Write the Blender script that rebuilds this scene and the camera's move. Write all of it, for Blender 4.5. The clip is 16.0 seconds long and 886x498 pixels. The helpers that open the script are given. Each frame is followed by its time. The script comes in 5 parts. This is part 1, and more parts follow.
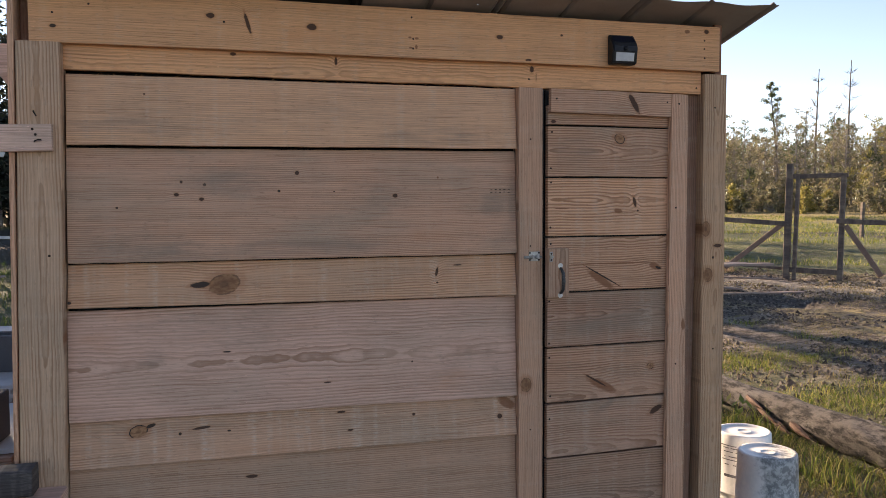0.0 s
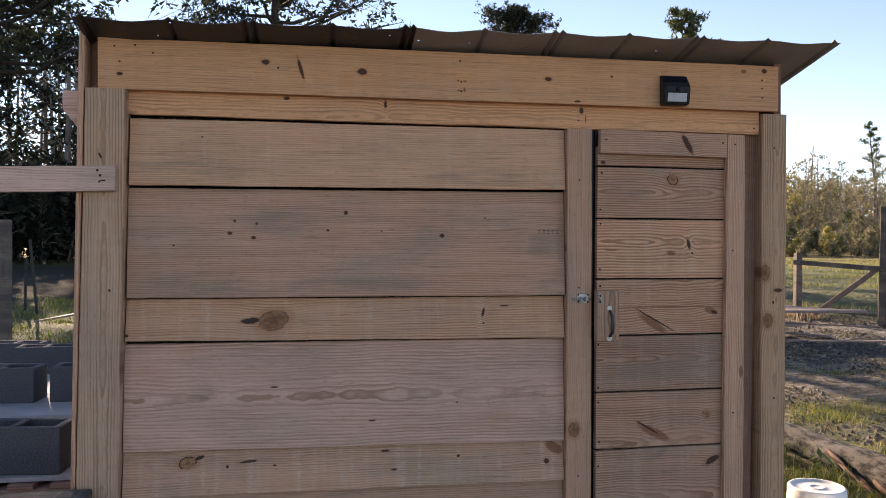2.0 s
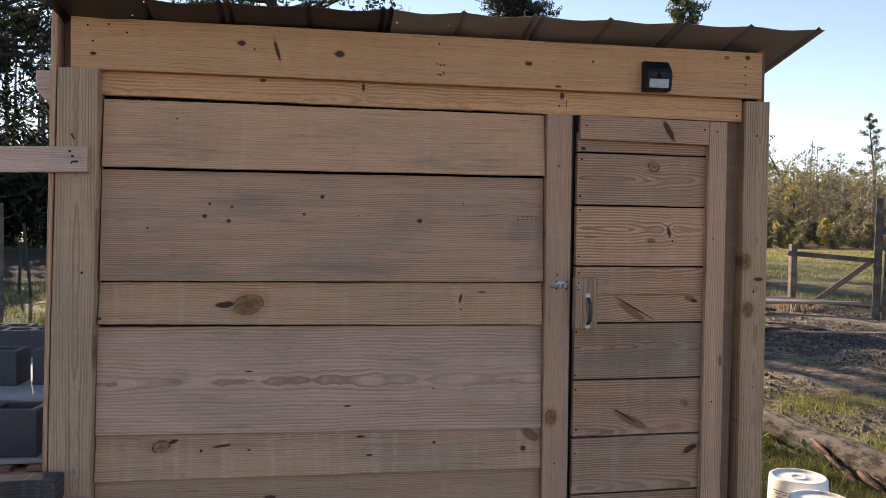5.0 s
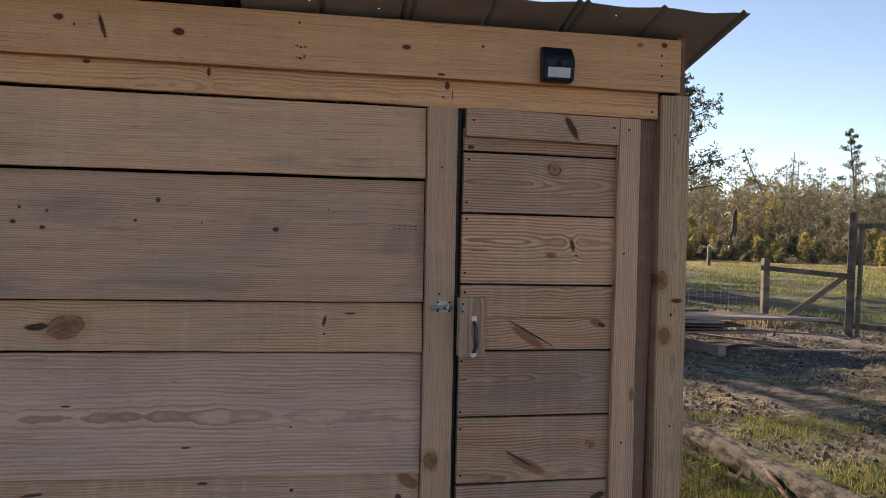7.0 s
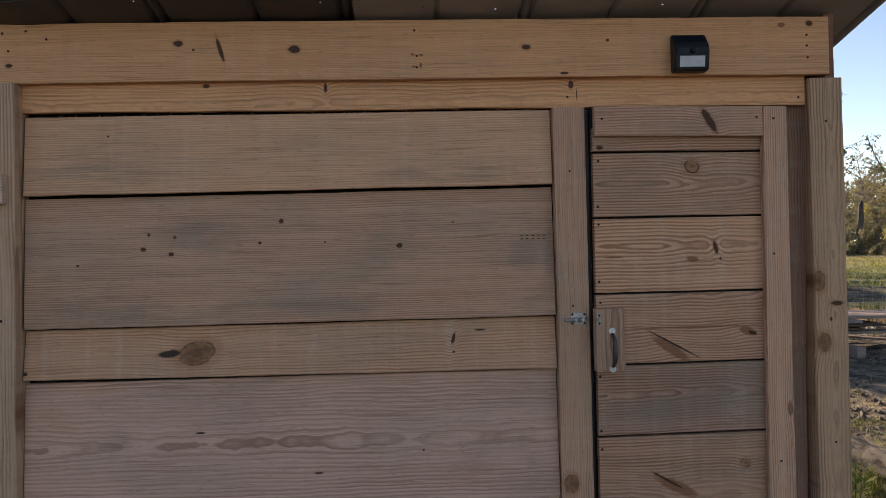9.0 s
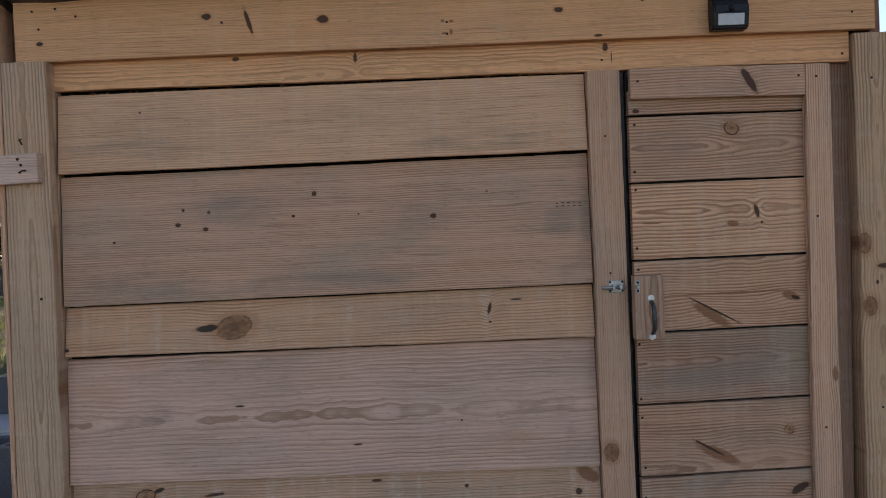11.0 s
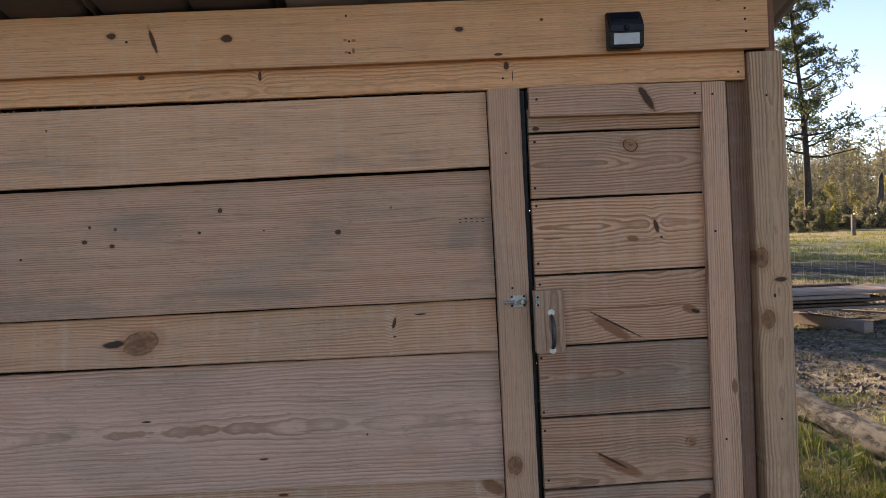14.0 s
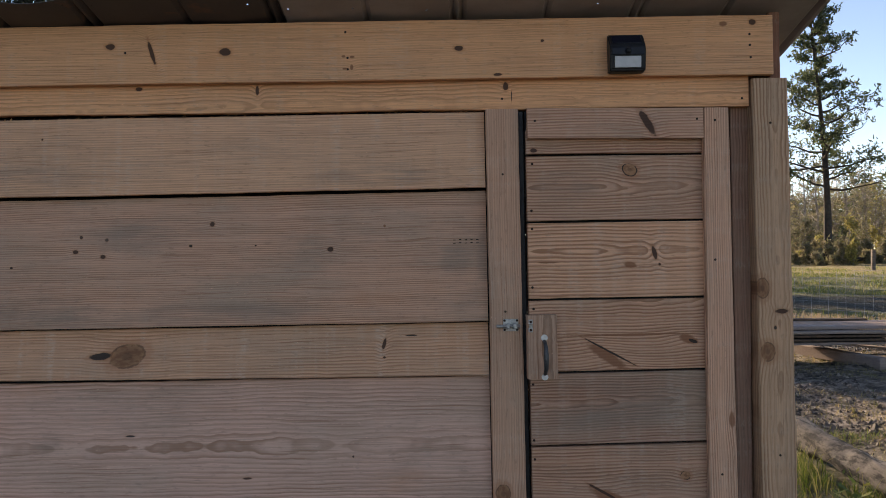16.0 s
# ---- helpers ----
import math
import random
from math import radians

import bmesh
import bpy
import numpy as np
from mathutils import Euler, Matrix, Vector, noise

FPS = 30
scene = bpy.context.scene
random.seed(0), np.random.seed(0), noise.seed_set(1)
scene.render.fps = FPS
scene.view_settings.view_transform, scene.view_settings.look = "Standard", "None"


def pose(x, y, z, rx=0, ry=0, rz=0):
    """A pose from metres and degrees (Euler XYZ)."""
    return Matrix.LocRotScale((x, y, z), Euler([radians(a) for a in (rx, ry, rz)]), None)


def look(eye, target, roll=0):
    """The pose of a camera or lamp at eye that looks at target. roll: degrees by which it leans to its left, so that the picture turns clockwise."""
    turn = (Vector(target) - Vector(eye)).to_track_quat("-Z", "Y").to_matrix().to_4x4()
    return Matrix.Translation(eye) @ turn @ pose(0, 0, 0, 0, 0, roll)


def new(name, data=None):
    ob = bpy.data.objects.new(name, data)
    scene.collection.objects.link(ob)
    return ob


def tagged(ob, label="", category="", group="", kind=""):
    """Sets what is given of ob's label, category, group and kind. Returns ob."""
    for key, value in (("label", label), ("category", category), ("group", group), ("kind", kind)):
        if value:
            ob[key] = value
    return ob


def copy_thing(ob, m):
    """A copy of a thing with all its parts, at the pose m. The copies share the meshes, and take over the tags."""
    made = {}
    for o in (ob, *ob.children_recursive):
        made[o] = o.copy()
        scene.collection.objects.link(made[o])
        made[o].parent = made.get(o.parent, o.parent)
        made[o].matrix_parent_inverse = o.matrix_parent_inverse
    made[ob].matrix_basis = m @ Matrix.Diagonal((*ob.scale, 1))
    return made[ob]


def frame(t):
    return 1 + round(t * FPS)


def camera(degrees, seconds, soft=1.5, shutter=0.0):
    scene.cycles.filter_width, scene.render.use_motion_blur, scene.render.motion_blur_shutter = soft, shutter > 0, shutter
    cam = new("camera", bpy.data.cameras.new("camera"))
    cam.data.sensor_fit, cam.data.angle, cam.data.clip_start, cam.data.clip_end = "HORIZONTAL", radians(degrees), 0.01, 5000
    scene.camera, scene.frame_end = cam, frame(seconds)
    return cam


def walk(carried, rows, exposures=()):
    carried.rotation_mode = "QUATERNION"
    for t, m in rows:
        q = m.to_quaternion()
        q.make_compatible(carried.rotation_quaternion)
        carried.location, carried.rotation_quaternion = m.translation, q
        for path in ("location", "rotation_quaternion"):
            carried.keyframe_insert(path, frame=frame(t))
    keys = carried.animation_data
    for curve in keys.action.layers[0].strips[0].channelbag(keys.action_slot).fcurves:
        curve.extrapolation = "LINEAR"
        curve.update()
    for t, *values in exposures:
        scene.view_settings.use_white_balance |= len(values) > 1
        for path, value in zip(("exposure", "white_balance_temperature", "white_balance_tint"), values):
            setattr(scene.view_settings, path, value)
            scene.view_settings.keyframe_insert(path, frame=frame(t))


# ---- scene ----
cam = camera(57.9, 16.0, soft=0.8)
PATH = [
    (0, (0.625, -2.706, 1.521), (1.123, -0.773, 1.4), -0.2),
    (0.5, (0.688, -2.712, 1.532), (1.069, -0.75, 1.462), 0.1),
    (1, (0.723, -2.727, 1.537), (1.076, -0.759, 1.479), 0.7),
    (1.5, (0.736, -2.734, 1.52), (1.037, -0.757, 1.49), 0.7),
    (2, (0.747, -2.739, 1.52), (1.043, -0.761, 1.5), 0.3),
    (2.5, (0.776, -2.739, 1.523), (1.056, -0.759, 1.503), 0.4),
    (3, (0.787, -2.742, 1.516), (1.071, -0.762, 1.501), 0.5),
    (5.3, (0.842, -2.721, 1.509), (1.148, -0.746, 1.454), 1.0),
    (5.5, (0.867, -2.677, 1.507), (1.186, -0.704, 1.45), 1.2),
    (6, (0.955, -2.521, 1.516), (1.314, -0.554, 1.463), 1.8),
    (6.5, (1.072, -2.426, 1.516), (1.452, -0.463, 1.468), 1.8),
    (7, (1.247, -2.384, 1.519), (1.58, -0.412, 1.497), 1.4),
    (7.5, (1.304, -2.341, 1.521), (1.466, -0.348, 1.505), 1.1),
    (8, (1.287, -2.306, 1.529), (1.423, -0.311, 1.522), -0.6),
    (8.5, (1.223, -2.285, 1.528), (1.328, -0.288, 1.528), -1.0),
    (9, (1.195, -2.261, 1.522), (1.267, -0.262, 1.525), -1.3),
    (9.5, (1.215, -2.252, 1.512), (1.224, -0.252, 1.498), -1.5),
    (9.7, (1.211, -2.249, 1.512), (1.198, -0.249, 1.486), -1.7),
    (11.8, (1.173, -2.237, 1.517), (1.187, -0.238, 1.442), -3.0),
    (12, (1.179, -2.237, 1.522), (1.2, -0.238, 1.443), -3.0),
    (12.5, (1.192, -2.243, 1.521), (1.239, -0.245, 1.451), -3.2),
    (13, (1.205, -2.24, 1.53), (1.285, -0.243, 1.454), -3.4),
    (13.5, (1.309, -2.263, 1.521), (1.364, -0.265, 1.468), -3.0),
    (14, (1.422, -2.267, 1.517), (1.445, -0.268, 1.481), -2.7),
    (14.5, (1.469, -2.265, 1.512), (1.482, -0.265, 1.498), -2.4),
    (15, (1.468, -2.259, 1.513), (1.465, -0.259, 1.518), -2.2),
    (15.5, (1.475, -2.253, 1.514), (1.464, -0.254, 1.536), -2.1),
    (16, (1.486, -2.231, 1.51), (1.47, -0.231, 1.531), -1.0),
]
EXPOSURES = [(0.0, 1.7, 8150, 20), (3.0, 1.66, 7850, 20), (5.5, 1.54, 8050, 18), (7.0, 1.37, 7950, 17), (8.5, 1.3, 8050, 17), (9.0, 1.33, 8100, 17), (9.5, 1.57, 8150, 17), (12.5, 1.7, 8000, 17), (14.0, 1.67, 7900, 17), (14.5, 1.54, 7800, 17), (16.0, 1.41, 7850, 17)]
walk(cam, [(t, look(eye, target, roll)) for t, eye, target, roll in PATH], EXPOSURES)

# ---- world, sun, exposure ----
SUN_AZ, SUN_EL = -20.0, 18.0     # degrees to the right of +y, and above the horizon
wd = bpy.data.worlds.new("sky")
scene.world = wd
wd.use_nodes = True
wn = wd.node_tree
sky = wn.nodes.new("ShaderNodeTexSky")
sky.sky_type = "NISHITA"
sky.sun_disc = False
sky.sun_elevation = radians(SUN_EL)
sky.sun_rotation = radians(SUN_AZ)
sky.air_density, sky.dust_density, sky.ozone_density = 0.62, 0.0, 1.1
wn.links.new(sky.outputs[0], wn.nodes["Background"].inputs[0])
wn.nodes["Background"].inputs[1].default_value = 0.094
sun_data = bpy.data.lights.new("sun", "SUN")
sun_data.energy, sun_data.angle, sun_data.color = 5.0, radians(0.6), (1.0, 0.86, 0.68)
sun = new("sun", sun_data)
sun.matrix_world = look((0, 0, 30), (-math.sin(radians(SUN_AZ)) * 30, -math.cos(radians(SUN_AZ)) * 30, 30 - 30 * math.tan(radians(SUN_EL))))


# ---- node helpers and materials ----
class Nodes:
    def __init__(self, name, rough=0.8, metal=0.0, spec=0.5):
        self.mat = bpy.data.materials.new(name)
        self.mat.use_nodes = True
        self.t = self.mat.node_tree
        self.bsdf = self.t.nodes["Principled BSDF"]
        self.bsdf.inputs["Roughness"].default_value = rough
        self.bsdf.inputs["Metallic"].default_value = metal
        self.bsdf.inputs["Specular IOR Level"].default_value = spec

    def put(self, socket, v):
        if isinstance(v, bpy.types.NodeSocket):
            self.t.links.new(v, socket)
        elif v is not None:
            if isinstance(v, (tuple, list)) and len(v) == 3 and socket.type == "RGBA":
                v = (*v, 1.0)
            socket.default_value = v

    def m(self, op, a, b=None, c=None, clamp=False):
        n = self.t.nodes.new("ShaderNodeMath")
        n.operation, n.use_clamp = op, clamp
        for s, v in zip(n.inputs, (a, b, c)):
            self.put(s, v)
        return n.outputs[0]

    def xyz(self, v):
        n = self.t.nodes.new("ShaderNodeSeparateXYZ")
        self.put(n.inputs[0], v)
        return n.outputs[0], n.outputs[1], n.outputs[2]

    def vec(self, x, y, z):
        n = self.t.nodes.new("ShaderNodeCombineXYZ")
        for s, v in zip(n.inputs, (x, y, z)):
            self.put(s, v)
        return n.outputs[0]

    def noise(self, v, scale, detail=3.0, rough=0.55):
        n = self.t.nodes.new("ShaderNodeTexNoise")
        self.put(n.inputs["Vector"], v)
        n.inputs["Scale"].default_value, n.inputs["Detail"].default_value, n.inputs["Roughness"].default_value = scale, detail, rough
        return n.outputs["Fac"]

    def step(self, v, a, b, lo=0.0, hi=1.0):
        n = self.t.nodes.new("ShaderNodeMapRange")
        n.interpolation_type = "SMOOTHSTEP"
        for i, w in enumerate((v, a, b, lo, hi)):
            self.put(n.inputs[i], w)
        return n.outputs[0]

    def mix(self, f, a, b, how="MIX"):
        n = self.t.nodes.new("ShaderNodeMix")
        n.data_type, n.blend_type = "RGBA", how
        self.put(n.inputs["Factor"], f), self.put(n.inputs["A"], a), self.put(n.inputs["B"], b)
        return n.outputs["Result"]

    def ramp(self, f, *stops):
        n = self.t.nodes.new("ShaderNodeValToRGB")
        while len(n.color_ramp.elements) < len(stops):
            n.color_ramp.elements.new(0.5)
        for e, (p, c) in zip(n.color_ramp.elements, stops):
            e.position, e.color = p, (*c, 1.0)
        self.put(n.inputs[0], f)
        return n.outputs[0]

    def place(self):
        return self.t.nodes.new("ShaderNodeNewGeometry").outputs["Position"]

    def local(self):
        return self.t.nodes.new("ShaderNodeTexCoord").outputs["Object"]

    def rand(self):
        return self.t.nodes.new("ShaderNodeObjectInfo").outputs["Random"]

    def island(self):
        return self.t.nodes.new("ShaderNodeNewGeometry").outputs["Random Per Island"]

    def done(self, colour, bump=None, strength=0.3, dist=0.002, rough=None):
        self.put(self.bsdf.inputs["Base Color"], colour)
        if rough is not None:
            self.put(self.bsdf.inputs["Roughness"], rough)
        if bump is not None:
            b = self.t.nodes.new("ShaderNodeBump")
            b.inputs["Strength"].default_value, b.inputs["Distance"].default_value = strength, dist
            self.put(b.inputs["Height"], bump)
            self.t.links.new(b.outputs[0], self.bsdf.inputs["Normal"])
        return self.mat


def tint(c, k):
    return tuple(min(1.0, v * k) for v in c)


KNOT = {0: (0.050, 0.020, 0.010), 1: (0.10, 0.05, 0.026), 2: (0.21, 0.08, 0.034), 3: (0.02, 0.013, 0.010), 4: (0.165, 0.130, 0.104), 5: (0.56, 0.45, 0.36)}


def wood(name, base, axis="x", centre=0.0, depth=0.05, freq=170.0, contrast=0.35, warp=0.012, knots=(), grey=0.25, saw=0.1,
         seed=0.0, world=True, rough=0.82, relief=0.35, sheen=(0.32, 0.245, 0.18)):
    """Sawn pine. Rings lie round a pith line at `centre` across the face and `depth` behind it. Knots: along, across, radii, kind, turn."""
    base = (base[0] * 1.22, base[1] * 0.955, base[2] * 0.95)
    n = Nodes(name, rough)
    p = n.place() if world else n.local()
    x, y, z = n.xyz(p)
    if not world:
        off = n.m("MULTIPLY", n.rand(), 37.0)
        x, z = n.m("ADD", x, off), n.m("ADD", z, n.m("MULTIPLY", off, 0.31))
    u, v = (x, z) if axis == "x" else (z, x)
    if axis == "y":
        u, v = y, x
    w1 = n.m("SUBTRACT", n.noise(n.vec(n.m("MULTIPLY", u, 1.3), n.m("MULTIPLY", v, 5.0), seed), 1.0, 3.0), 0.5)
    w2 = n.m("SUBTRACT", n.noise(n.vec(n.m("MULTIPLY", u, 2.6), n.m("MULTIPLY", v, 2.0), seed + 7.3), 1.0, 4.0, 0.65), 0.5)
    w3 = n.m("SUBTRACT", n.noise(n.vec(n.m("MULTIPLY", u, 9.0), n.m("MULTIPLY", v, 22.0), seed + 3.1), 1.0, 2.0), 0.5)
    a = n.m("ADD", n.m("SUBTRACT", v, centre), n.m("MULTIPLY", w1, warp * 2.2))
    d = n.m("ADD", n.m("ADD", y, depth), n.m("MULTIPLY", w2, warp * 3.0))
    r = n.m("SQRT", n.m("ADD", n.m("MULTIPLY", a, a), n.m("MULTIPLY", d, d)))
    r = n.m("ADD", r, n.m("MULTIPLY", w3, warp * 0.42))
    masks = []
    for k in knots:
        ku, kv, ru, rv, kind = k[:5]
        turn = radians(k[5]) if len(k) > 5 else 0.0
        du, dv = n.m("SUBTRACT", u, ku), n.m("SUBTRACT", v, kv)
        if turn:
            c, s = math.cos(turn), math.sin(turn)
            du, dv = (n.m("ADD", n.m("MULTIPLY", du, c), n.m("MULTIPLY", dv, s)), n.m("SUBTRACT", n.m("MULTIPLY", dv, c), n.m("MULTIPLY", du, s)))
        du, dv = n.m("DIVIDE", du, ru), n.m("DIVIDE", dv, rv)
        q = n.m("ADD", n.m("MULTIPLY", du, du), n.m("MULTIPLY", dv, dv))
        if kind in (0, 1, 2) and rv > 0.005:
            pull = n.m("EXPONENT", n.m("MULTIPLY", q, -0.14))
            r = n.m("ADD", r, n.m("MULTIPLY", pull, min(rv, 0.02) * 0.6))
        masks.append((q, kind))
    ph = n.m("FRACT", n.m("MULTIPLY", r, freq))
    late = n.m("MULTIPLY", n.step(ph, 0.25, 0.86), n.m("SUBTRACT", 1.0, n.step(ph, 0.9, 1.0)))
    fibre = n.noise(n.vec(n.m("MULTIPLY", u, 7.0), n.m("MULTIPLY", v, 420.0), n.m("MULTIPLY", y, 60.0)), 1.0, 3.0, 0.7)
    patch = n.noise(n.vec(n.m("MULTIPLY", u, 2.1), n.m("MULTIPLY", v, 6.0), seed + 11.0), 1.0, 4.0, 0.6)
    fine = n.noise(n.vec(n.m("MULTIPLY", u, 30.0), n.m("MULTIPLY", v, 130.0), seed), 1.0, 4.0, 0.7)
    ringvar = n.noise(n.vec(n.m("MULTIPLY", u, 1.2), n.m("MULTIPLY", r, freq * 0.23), seed + 5.0), 1.0, 2.0)
    lt = n.m("MULTIPLY", late, n.m("MULTIPLY", n.step(ringvar, 0.3, 0.7, 0.35, 1.3), contrast * 2.0))
    col = n.mix(lt, tint(base, 1.16), (base[0] * 0.56, base[1] * 0.45, base[2] * 0.36))
    col = n.mix(n.step(fibre, 0.38, 0.66, 0.0, 0.36), col, tint(base, 0.52))
    col = n.mix(n.m("MULTIPLY", n.step(patch, 0.40, 0.72), grey), col, sheen)
    blot = n.noise(n.vec(n.m("MULTIPLY", u, 1.7), n.m("MULTIPLY", v, 4.2), seed + 57.0), 1.0, 5.0, 0.62)
    col = n.mix(n.m("MULTIPLY", n.m("MULTIPLY", n.step(blot, 0.48, 0.74), n.step(n.m("ADD", fibre, n.m("MULTIPLY", fine, 0.6)), 0.62, 0.92, 0.35, 1.0)), 0.20 + grey * 0.8), col, (sheen[0] * 0.68, sheen[1] * 0.66, sheen[2] * 0.66))
    col = n.mix(n.step(patch, 0.22, 0.42, 0.40, 0.0), col, (base[0] * 0.9, base[1] * 0.68, base[2] * 0.48))
    sw = n.noise(n.vec(n.m("MULTIPLY", u, 26.0), n.m("MULTIPLY", v, 1.6), seed + 19.0), 1.0, 2.0)
    col = n.mix(n.m("MULTIPLY", n.m("MULTIPLY", n.step(sw, 0.46, 0.72), n.step(fine, 0.42, 0.60)), saw * 1.3), col, (0.66, 0.59, 0.50))
    col = n.mix(n.step(fine, 0.55, 0.70, 0.0, 0.46), col, tint(base, 0.42))
    line = n.noise(n.vec(n.m("MULTIPLY", u, 3.2), n.m("ADD", n.m("MULTIPLY", v, 260.0), n.m("MULTIPLY", w1, 12.0)), seed + 31.0), 1.0, 2.0, 0.6)
    col = n.mix(n.m("MULTIPLY", n.step(line, 0.56, 0.66, 0.0, 0.65), n.step(patch, 0.35, 0.6, 0.35, 1.0)), col, (base[0] * 0.46, base[1] * 0.36, base[2] * 0.29))
    speck = n.noise(n.vec(n.m("MULTIPLY", u, 60.0), n.m("MULTIPLY", v, 190.0), seed + 41.0), 1.0, 3.0, 0.7)
    col = n.mix(n.m("MULTIPLY", n.step(speck, 0.63, 0.72), n.step(patch, 0.42, 0.6, 0.15, 0.65)), col, tint(base, 1.45))
    iso = n.noise(n.vec(n.m("MULTIPLY", u, 55.0), n.m("MULTIPLY", v, 70.0), seed), 1.0, 3.0, 0.6)
    rag = n.m("ADD", n.m("ADD", n.m("MULTIPLY", fine, 0.5), n.m("MULTIPLY", iso, 1.5)), 0.02)
    high = n.m("ADD", n.m("MULTIPLY", late, 0.8), n.m("MULTIPLY", fibre, 0.6))
    for q, kind in masks:
        qq = n.m("MULTIPLY", q, rag)
        if kind == 1:
            halo = n.step(qq, 1.0, 3.2, 0.45, 0.0)
            col = n.mix(halo, col, (base[0] * 0.62, base[1] * 0.42, base[2] * 0.28))
            rq = n.m("MULTIPLY", q, n.m("ADD", n.m("MULTIPLY", iso, 0.5), 0.72))
            rim = n.m("MULTIPLY", n.m("MULTIPLY", n.step(rq, 0.70, 0.90), n.m("SUBTRACT", 1.0, n.step(rq, 1.0, 1.12))), n.step(n.noise(n.vec(n.m("MULTIPLY", u, 24.0), n.m("MULTIPLY", v, 24.0), seed + 2.0), 1.0, 2.0), 0.40, 0.50))
            eye = n.step(n.noise(n.vec(n.m("MULTIPLY", u, 45.0), n.m("MULTIPLY", v, 90.0), seed + 8.0), 1.0, 3.0, 0.6), 0.40, 0.62)
            col = n.mix(n.step(rq, 0.8, 1.1, 0.85, 0.0), col, n.mix(eye, (0.33, 0.165, 0.08), (0.20, 0.085, 0.036)))
            col = n.mix(n.m("MULTIPLY", rim, 1.0 if ru > 0.027 and axis == "x" else 0.5), col, KNOT[3])
            if ru < 0.027 or axis == "z":
                col = n.mix(n.step(rq, 0.35, 1.05, 0.42, 0.0), col, (0.13, 0.052, 0.024))
            col = n.mix(n.step(qq, 0.03, 0.16, 0.35, 0.0), col, KNOT[0])
        elif kind == 4:
            sm = n.m("MULTIPLY", n.step(qq, 0.0, 1.3, 0.45, 0.0), n.step(n.m("ADD", patch, n.m("MULTIPLY", fibre, 0.4)), 0.52, 0.80))
            col = n.mix(sm, col, KNOT[4])
        elif kind == 5:
            col = n.mix(n.step(qq, 0.5, 1.1, 0.6, 0.0), col, KNOT[5])
        elif kind == 2:
            col = n.mix(n.step(qq, 0.4, 1.2, 0.85, 0.0), col, KNOT[2])
        else:
            halo = n.step(qq, 0.9, 2.6, 0.35, 0.0)
            col = n.mix(halo, col, (base[0] * 0.6, base[1] * 0.40, base[2] * 0.25))
            col = n.mix(n.step(qq, 0.6, 1.15, 0.95, 0.0), col, KNOT[kind])
    return n.done(col, high, relief, 0.0012)


def plain(name, a, b, scale=20.0, rough=0.7, metal=0.0, bump=0.2, dist=0.002, use_rand=0.0, detail=5.0):
    n = Nodes(name, rough, metal)
    f = n.noise(n.local(), scale, detail, 0.65)
    g = n.noise(n.local(), scale * 0.17, 3.0)
    c = n.mix(n.step(f, 0.3, 0.7), a, b)
    c = n.mix(n.step(g, 0.4, 0.7, 0.0, 0.4), c, tint(a, 0.6))
    if use_rand:
        c = n.mix(n.m("MULTIPLY", n.rand(), use_rand), c, tint(a, 0.45))
    return n.done(c, f, bump, dist)


# ---- mesh helpers ----
def mesh_of(name, verts, faces, mats, smooth=False, index=None):
    me = bpy.data.meshes.new(name)
    me.from_pydata([tuple(v) for v in verts], [], faces)
    for mm in (mats if isinstance(mats, (list, tuple)) else [mats]):
        me.materials.append(mm)
    if index is not None:
        me.polygons.foreach_set("material_index", index)
    if smooth:
        me.polygons.foreach_set("use_smooth", [True] * len(me.polygons))
    me.update()
    return me


def part(name, bm, material, parent=None, label="", smooth=False):
    me = bpy.data.meshes.new(name)
    bmesh.ops.recalc_face_normals(bm, faces=bm.faces[:])
    bm.to_mesh(me)
    bm.free()
    me.materials.append(material)
    if smooth:
        me.polygons.foreach_set("use_smooth", [True] * len(me.polygons))
    ob = new(name, me)
    ob.parent = parent
    if label:
        tagged(ob, label)
    return ob


def raw(name, verts, faces, mats, parent=None, label="", smooth=False, index=None):
    ob = new(name, mesh_of(name, verts, faces, mats, smooth, index))
    ob.parent = parent
    if label:
        tagged(ob, label)
    return ob


def thing(name, label, category, place=(0, 0, 0), group="", kind=""):
    ob = new(name)
    ob.location = place
    ob.empty_display_size = 0.1
    return tagged(ob, label, category, group, kind)


def box(x0, x1, y0, y1, z0, z1, bevel=0.003, segs=2, bm=None):
    bm = bm or bmesh.new()
    r = bmesh.ops.create_cube(bm, size=1.0, matrix=Matrix.LocRotScale(((x0 + x1) / 2, (y0 + y1) / 2, (z0 + z1) / 2), None, (x1 - x0, y1 - y0, z1 - z0)))
    if bevel:
        edges = list({e for v in r["verts"] for e in v.link_edges})
        bmesh.ops.bevel(bm, geom=edges, offset=bevel, segments=segs, affect="EDGES", profile=0.6)
    return bm


def lathe(profile, n=32):
    """Rings of (radius, height) round z, closed where the radius is 0."""
    verts, faces, rings = [], [], []
    for r, z in profile:
        if r < 1e-6:
            rings.append([len(verts)] * n)
            verts.append((0, 0, z))
        else:
            rings.append(list(range(len(verts), len(verts) + n)))
            verts += [(r * math.cos(2 * math.pi * i / n), r * math.sin(2 * math.pi * i / n), z) for i in range(n)]
    for a, b in zip(rings, rings[1:]):
        for i in range(n):
            j = (i + 1) % n
            f = [a[i], a[j], b[j], b[i]]
            f = [v for k, v in enumerate(f) if v not in f[:k]]
            if len(f) > 2:
                faces.append(f)
    return verts, faces


